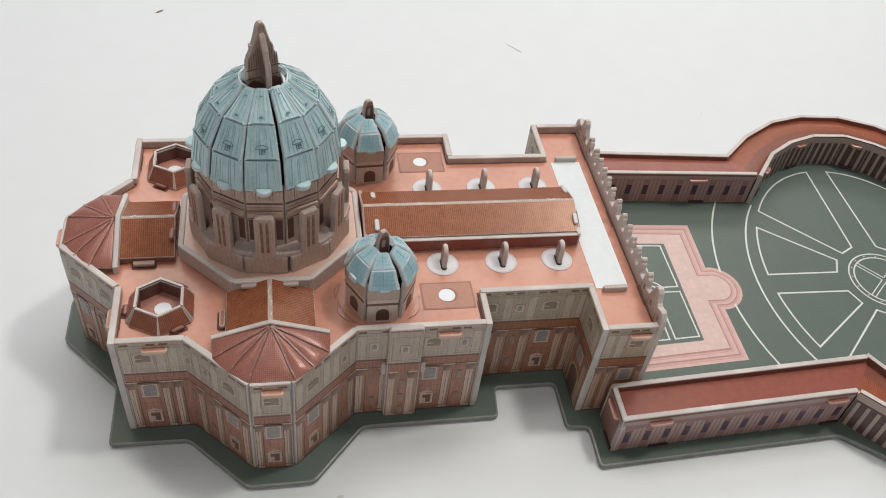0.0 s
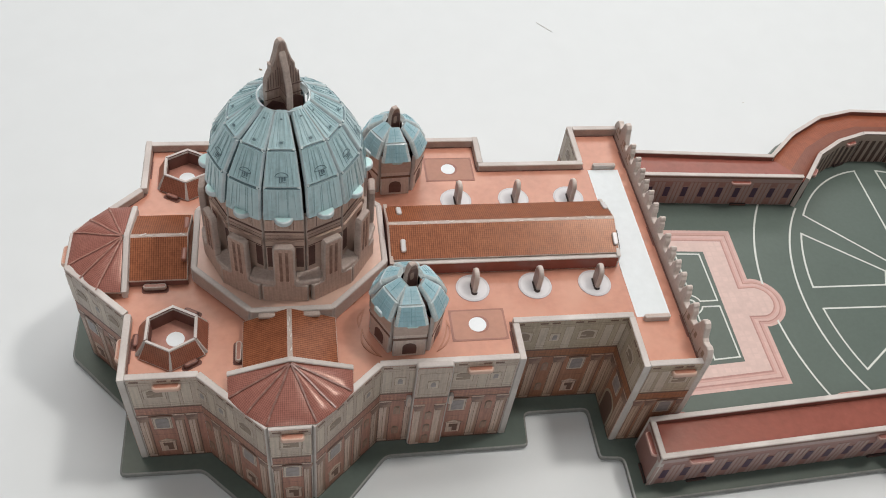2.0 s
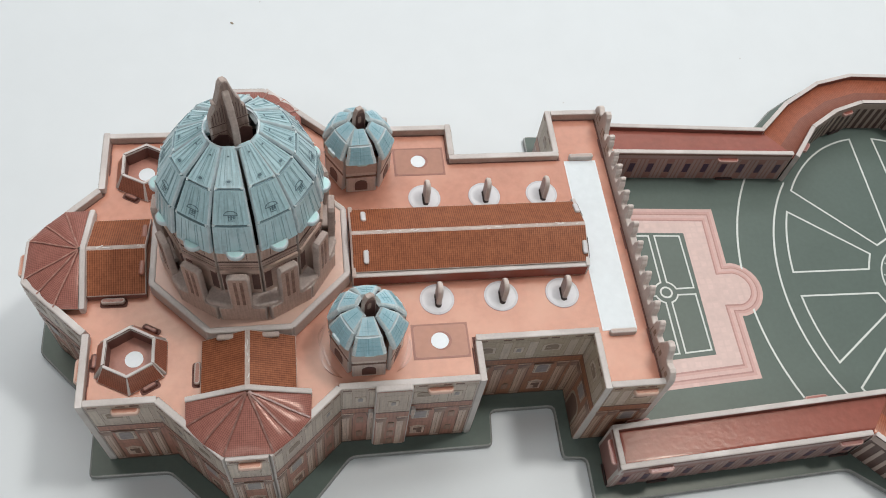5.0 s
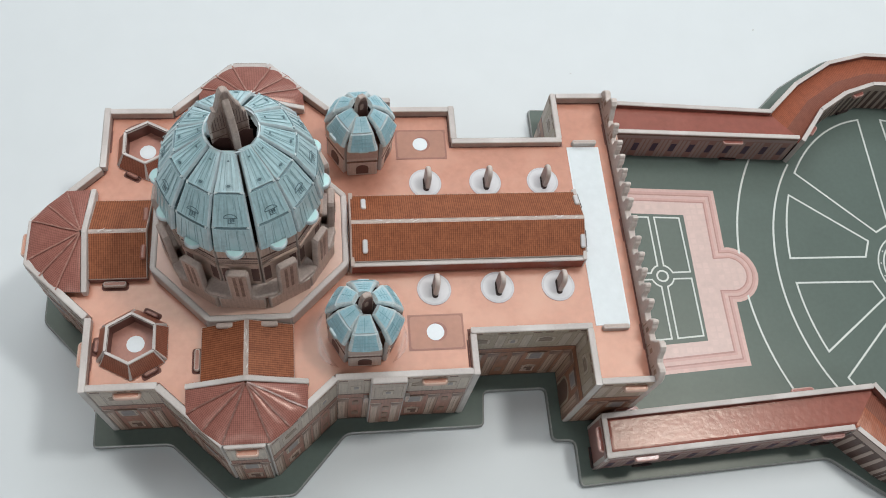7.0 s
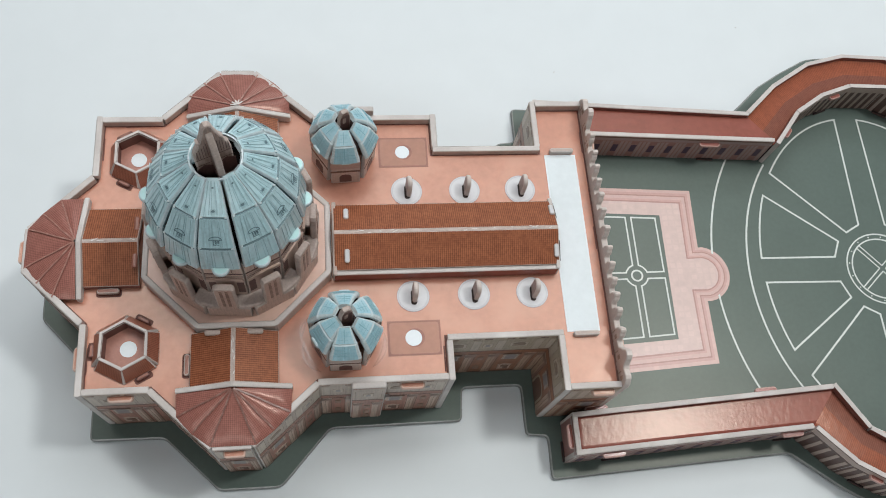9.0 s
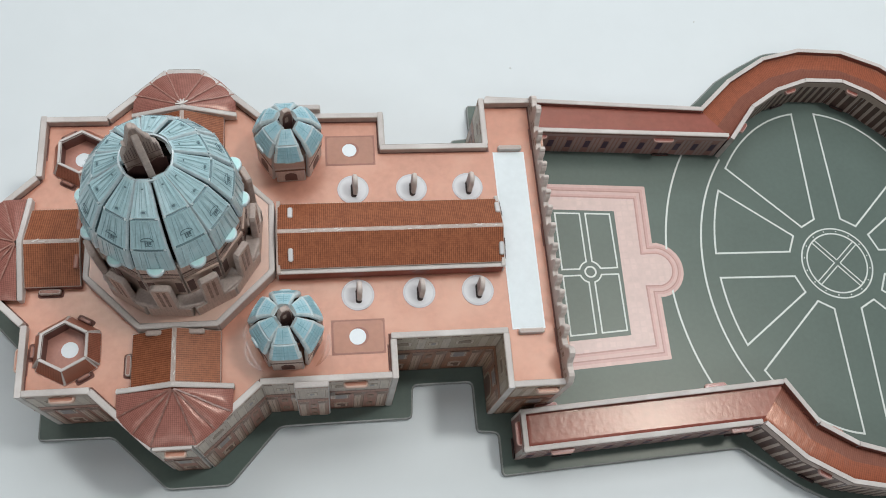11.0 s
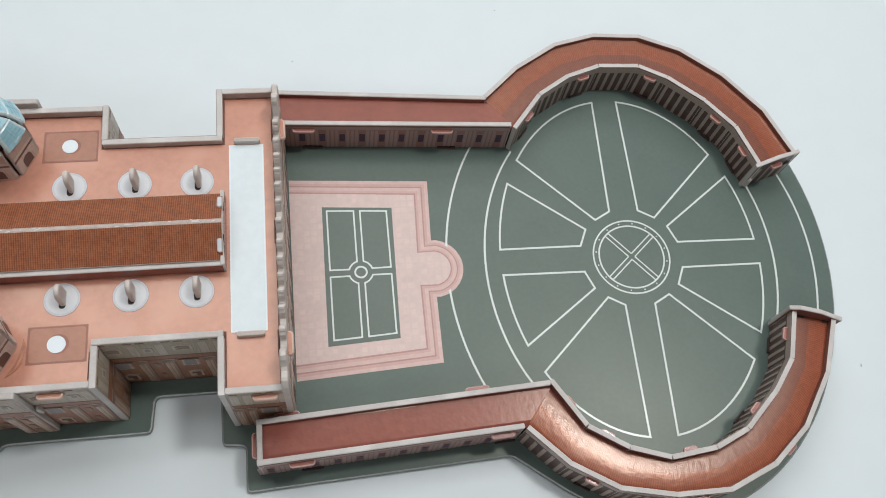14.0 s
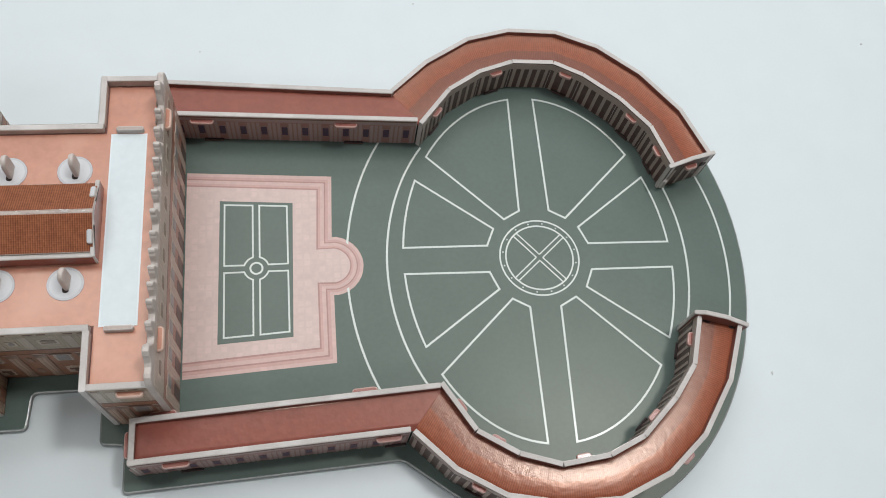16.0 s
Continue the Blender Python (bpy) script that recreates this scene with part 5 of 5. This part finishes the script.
copy_thing(well, place(TILT @ at(-33.45, 3.83, ROOF_Z, 180)))

# ---------------------------------------------------------------- corridors and curved colonnades round the square
HIGHS = {1: (1.95, 1.68), -1: (2.14, 1.84)}
INNER_RING = {1: [(-4.88, 5.69), (-3.49, 7.38), (-2.03, 8.30), (-0.5, 8.80), (1.39, 8.73), (2.64, 8.07), (4.20, 6.75), (5.34, 5.34), (6.05, 3.22)],
              -1: [(-5.0, 5.8), (-3.84, 7.68), (-2.33, 8.63), (-0.76, 9.14), (1.1, 8.92), (2.52, 8.31), (4.05, 6.92), (5.06, 5.66), (5.74, 3.5)]}
OUTER_RING = {1: [(-6.17, 7.5), (-4.53, 9.0), (-2.51, 10.23), (-0.5, 10.72), (1.74, 10.59), (3.70, 9.75), (5.50, 8.28), (7.10, 6.23), (8.06, 3.82)],
              -1: [(-6.34, 7.68), (-4.86, 9.21), (-3.05, 10.3), (-0.86, 10.75), (1.36, 10.75), (3.42, 9.93), (5.1, 8.57), (6.6, 6.48), (7.58, 4.05)]}
CPANE = flat("window_pane", [(-0.13, 0.55), (0.13, 0.55), (0.13, 1.18), (-0.13, 1.18)], PURPLE, 0.03)
CFRAME = flat("window_frame", [(-0.17, 0.5), (0.17, 0.5), (0.17, 1.24), (-0.17, 1.24)], ROSE_M, 0.016)
CPIL = flat("pilaster", [(-0.065, 0.03), (0.065, 0.03), (0.065, 1.5), (-0.065, 1.5)], ROSE_L, 0.014)
CFOOT = board("foot_tab", rrect(-0.42, 0.004, 0.42, 0.14, 0.05), 0.1, (WELL_SHADE, SLOT), 0.03, 0.1)
RTAB = board("tab", rrect(-0.5, -0.21, 0.5, 0.2, 0.14), 0.15, (TABRED, TABRIM), 0.05, 0.075)


def corr_wall(th, a, b, bays, tabs=(), z=2.0, mat=ROSE):
    a, b = Vector((*a, 0)), Vector((*b, 0))
    d = b - a
    L = d.length
    w = add("wall", board("wall", [(0, 0), (L, 0), (L, z), (0, z)], 0.22, (mat, FOAM, WELL), 0.04), th, axes(a, d, UP))
    add("cornice", flat("cornice", [(0.05, z - 0.4), (L - 0.05, z - 0.4), (L - 0.05, z - 0.16), (0.05, z - 0.16)], ROSE_L, 0.01), w)
    add("cornice_line", flat("cornice_line", [(0.05, z - 0.16), (L - 0.05, z - 0.16), (L - 0.05, z - 0.07), (0.05, z - 0.07)], LINE, 0.012), w)
    for k in range(bays):
        m = L * (k + 0.5) / bays
        g = L / bays
        add("window_frame", CFRAME, w, at(m, 0, 0))
        add("window_pane", CPANE, w, at(m, 0, 0))
        for o in (-0.5, -0.28, 0.28):
            add("pilaster", CPIL, w, at(m + o * g, 0, 0))
    for u in tabs:
        add("tab", RTAB, w, at(u * L, z - 0.38, 0) @ LIE, "red tab of the roof through its slot")
        add("foot_tab", CFOOT, w, at(u * L + 0.35, 0, 0), "dark tab at the wall's foot")
    return w


for s in (-1, 1):
    th = thing("straight_corridor", (0, 0, 0), "low straight cardboard corridor with red roof and rose window print", "model corridor", "corridors")
    CZ, CR = HIGHS[s]
    i0, i1, o0, o1 = ((-16.6, 6.42), (-5.09, 5.83), (-16.6, 8.2), (-6.08, 7.48)) if s > 0 else ((-16.6, -6.47), (-5.15, -5.83), (-16.6, -8.2), (-6.4, -7.66))
    if s < 0:
        corr_wall(th, o0, o1, 12, (0.16, 0.92), z=CZ)
        corr_wall(th, i1, i0, 13, (0.25, 0.9), z=CZ)
        corr_wall(th, (i0[0], i0[1] - 0.1), (o0[0], o0[1]), 0, (0.5,), CZ - 0.02)
    else:
        corr_wall(th, o1, o0, 12, z=CZ)
        corr_wall(th, i0, i1, 13, (0.2, 0.73), z=CZ)
        corr_wall(th, (o0[0], o0[1]), (i0[0], i0[1] + 0.1), 0, z=CZ - 0.02)
    (jx, jy), (kx, ky) = INNER_RING[s][0], OUTER_RING[s][0]
    ro = [(i0[0] + 0.1, i0[1] + 0.12 * s), (jx + 0.08, (jy + 0.12) * s), (kx + 0.08, (ky - 0.12) * s), (o0[0] + 0.1, o0[1] - 0.12 * s)]
    offs = [0.2, 0.02, 0.2, 0.3]
    if s < 0:
        ro, offs = [ro[3], ro[2], ro[1], ro[0]], [0.26, 0.02, 0.16, 0.3]
    add("roof_board", pillow("roof_board", ro, offs, 0.06, ROOF_RED), th, at(0, 0, CR + 0.02), "glossy red printed roof board")

ATAB = board("tab", rrect(-0.3, -0.2, 0.3, 0.2, 0.12), 0.18, (TABRED, TABRIM), 0.05, 0.08)
FTAB = board("foot_tab", rrect(-0.36, 0.004, 0.36, 0.16, 0.05), 0.1, (BROWN, SLOT), 0.03, 0.1)
COLUMN = flat("column", [(-0.075, 0.03), (0.075, 0.03), (0.075, 1.56), (-0.075, 1.56)], COLS, 0.02)
HOOK = board("hook", rrect(-0.13, -0.34, 0.13, 0.34, 0.11), 0.3, (STATUE, FOAM), 0.07, 0.12)
HOLE = flat("hook_hole", rrect(-0.14, -0.16, 0.14, 0.16, 0.08, 2), SLOT, 0.03)


def bent_sheet(inn, out, levels, z0):
    """The bent roof between two rings; its tile courses run along the bend."""
    bm = bmesh.new()
    uv = bm.loops.layers.uv.new("UVMap")
    grid, run, prev = [], 0.0, None
    for p, q in zip(inn, out):
        a, b = Vector((*p, 0)), Vector((*q, 0))
        mid = (a + b) / 2
        run += (mid - prev).length if prev is not None else 0
        prev = mid
        grid.append([(bm.verts.new(a.lerp(b, f) + UP * (z0 + z)), (run, f * (b - a).length)) for f, z in levels])
    for r0, r1 in zip(grid, grid[1:]):
        for k in range(len(levels) - 1):
            cell = (r0[k], r0[k + 1], r1[k + 1], r1[k])
            f = bm.faces.new([c[0] for c in cell])
            f.smooth = True
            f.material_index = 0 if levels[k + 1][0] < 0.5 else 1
            for lp, c in zip(f.loops, cell):
                lp[uv].uv = c[1]
    bmesh.ops.recalc_face_normals(bm, faces=bm.faces)
    if sum(f.normal.z for f in bm.faces) < 0:
        bmesh.ops.reverse_faces(bm, faces=bm.faces)
    return mesh_of("roof_board", bm, (ARC_IN, ARC_OUT))


for s in (-1, 1):
    th = thing("curved_colonnade", (0, 0, 0), "curved low cardboard colonnade with rust-red roof and printed columns", "model colonnade", "curved colonnades")
    inn, out = [(x, y * s) for x, y in INNER_RING[s]], [(x, y * s) for x, y in OUTER_RING[s]]
    CZ, CR = HIGHS[s]

    def ring_wall(pts, flip, tabs):
        seq = pts[::-1] if flip else pts
        for k in range(len(seq) - 1):
            a, b = Vector((*seq[k], 0)), Vector((*seq[k + 1], 0))
            L = (b - a).length
            w = add("wall_facet", board("wall_facet", [(-0.005, 0), (L + 0.005, 0), (L + 0.005, CZ + 0.01 * (k % 2)), (-0.005, CZ + 0.01 * (k % 2))], 0.2, (COLBACK, FOAM, WELL), 0.015), th, axes(a, b - a, UP))
            add("entablature", flat("entablature", [(0, CZ - 0.45), (L, CZ - 0.45), (L, CZ - 0.07), (0, CZ - 0.07)], COLS, 0.012), w)
            n = max(3, int(L / 0.36))
            for j in range(n):
                add("column", COLUMN, w, at(L * (j + 0.5) / n, 0, 0))
            if k in tabs:
                add("tab", ATAB, w, at(L / 2, CR - 0.1, 0) @ LIE, "dull brown tab of the roof through its slot")
                add("foot_tab", FTAB, w, at(L * 0.5, 0, 0))

    ring_wall(inn, s < 0, (0, 2, 4, 6, 7))
    ring_wall(out, s > 0, (1, 3, 5) if s < 0 else ())
    e0, e1 = (inn[-1], out[-1]) if s > 0 else (out[-1], inn[-1])
    a, b = Vector((*e0, 0)), Vector((*e1, 0))
    L = (b - a).length
    M = axes(a, b - a, UP)
    PEAK = [(-0.1, 0), (L + 0.1, 0)]
    PEAK += [(L + 0.16, CZ + 0.08), (L * 0.88, CZ + 0.3), (L * 0.42, CZ + 0.32), (-0.24, CZ + 0.02)] if s < 0 else [(L + 0.14, CZ + 0.02), (L * 0.5, CZ + 0.16), (-0.14, CZ + 0.04)]
    end = add("end_board", board("end_board", PEAK, 0.2, (COLBACK, FOAM, WELL), 0.04), th, M)
    u0 = 0.06 if s > 0 else L - 0.06
    add("hook", HOOK, end, at(u0, 0.45, 0), "foam hook standing out at the foot")
    add("hook", HOOK, end, at(L - u0, 1.35, -0.1), "foam hook standing out at the corner")
    add("hook_hole", HOLE, end, at(L - u0 + (-0.22 if s > 0 else 0.22), 1.3, 0))
    add("tab", ATAB, end, at(L * 0.5, CR - 0.1, 0) @ LIE, "dull red tab through the end board")
    for j in range(4):
        add("column", COLUMN, end, at(L * (j + 0.5) / 4, 0, 0))
    # the roof follows the bend and rolls down at both walls
    levels = ((0.04, -0.08), (0.1, -0.02), (0.2, 0.0), (0.46, 0.0), (0.8, 0.0), (0.9, -0.03 if s < 0 else 0.03), (0.97, -0.09 if s < 0 else 0.07))
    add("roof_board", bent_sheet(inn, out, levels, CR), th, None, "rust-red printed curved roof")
    for f in (0.2, 0.78):
        add("roof_slot", flat("roof_slot", rrect(-0.17, -0.07, 0.17, 0.07, 0.05, 1), SLOT), th, axes((e0[0] + (e1[0] - e0[0]) * f, e0[1] + (e1[1] - e0[1]) * f + 0.24 * s, CR + 0.002), b - a, UP.cross(b - a)))

# ---------------------------------------------------------------- crumbs on the table
for name, x, y, sx, sy, rz, mt in (("paper_crumb", -27.4, -9.1, 0.16, 0.1, 20, CRUMB_L), ("crumb", -36.2, 24.6, 0.3, 0.08, 35, CRUMB), ("fibre", -14.6, 20.7, 0.6, 0.025, -50, CRUMB_L), ("crumb", -31.0, 16.8, 0.11, 0.05, -40, CRUMB),
                                   ("crumb", -29.6, 18.3, 0.035, 0.025, 0, CRUMB_L), ("crumb", 18.7, 11.3, 0.06, 0.05, 0, CRUMB_L), ("crumb", -14.7, 11.1, 0.04, 0.03, 0, CRUMB_L), ("crumb", -4.5, 13.85, 0.045, 0.03, 0, CRUMB_L),
                                   ("crumb", 9.6, -5.7, 0.08, 0.035, 80, CRUMB_L)):
    ob = new(name, board(name, [(sx * c, sy * d) for c, d in ((-1, -0.4), (-0.3, -1), (0.6, -0.7), (1, 0.2), (0.2, 1), (-0.7, 0.6))], 0.03, (mt, mt), 0.0, 0.03))
    ob.matrix_basis = place(at(x, y, TABLE_Z, rz))
    tagged(ob, "tiny piece of debris lying on the white table", "debris", "crumbs on the table")
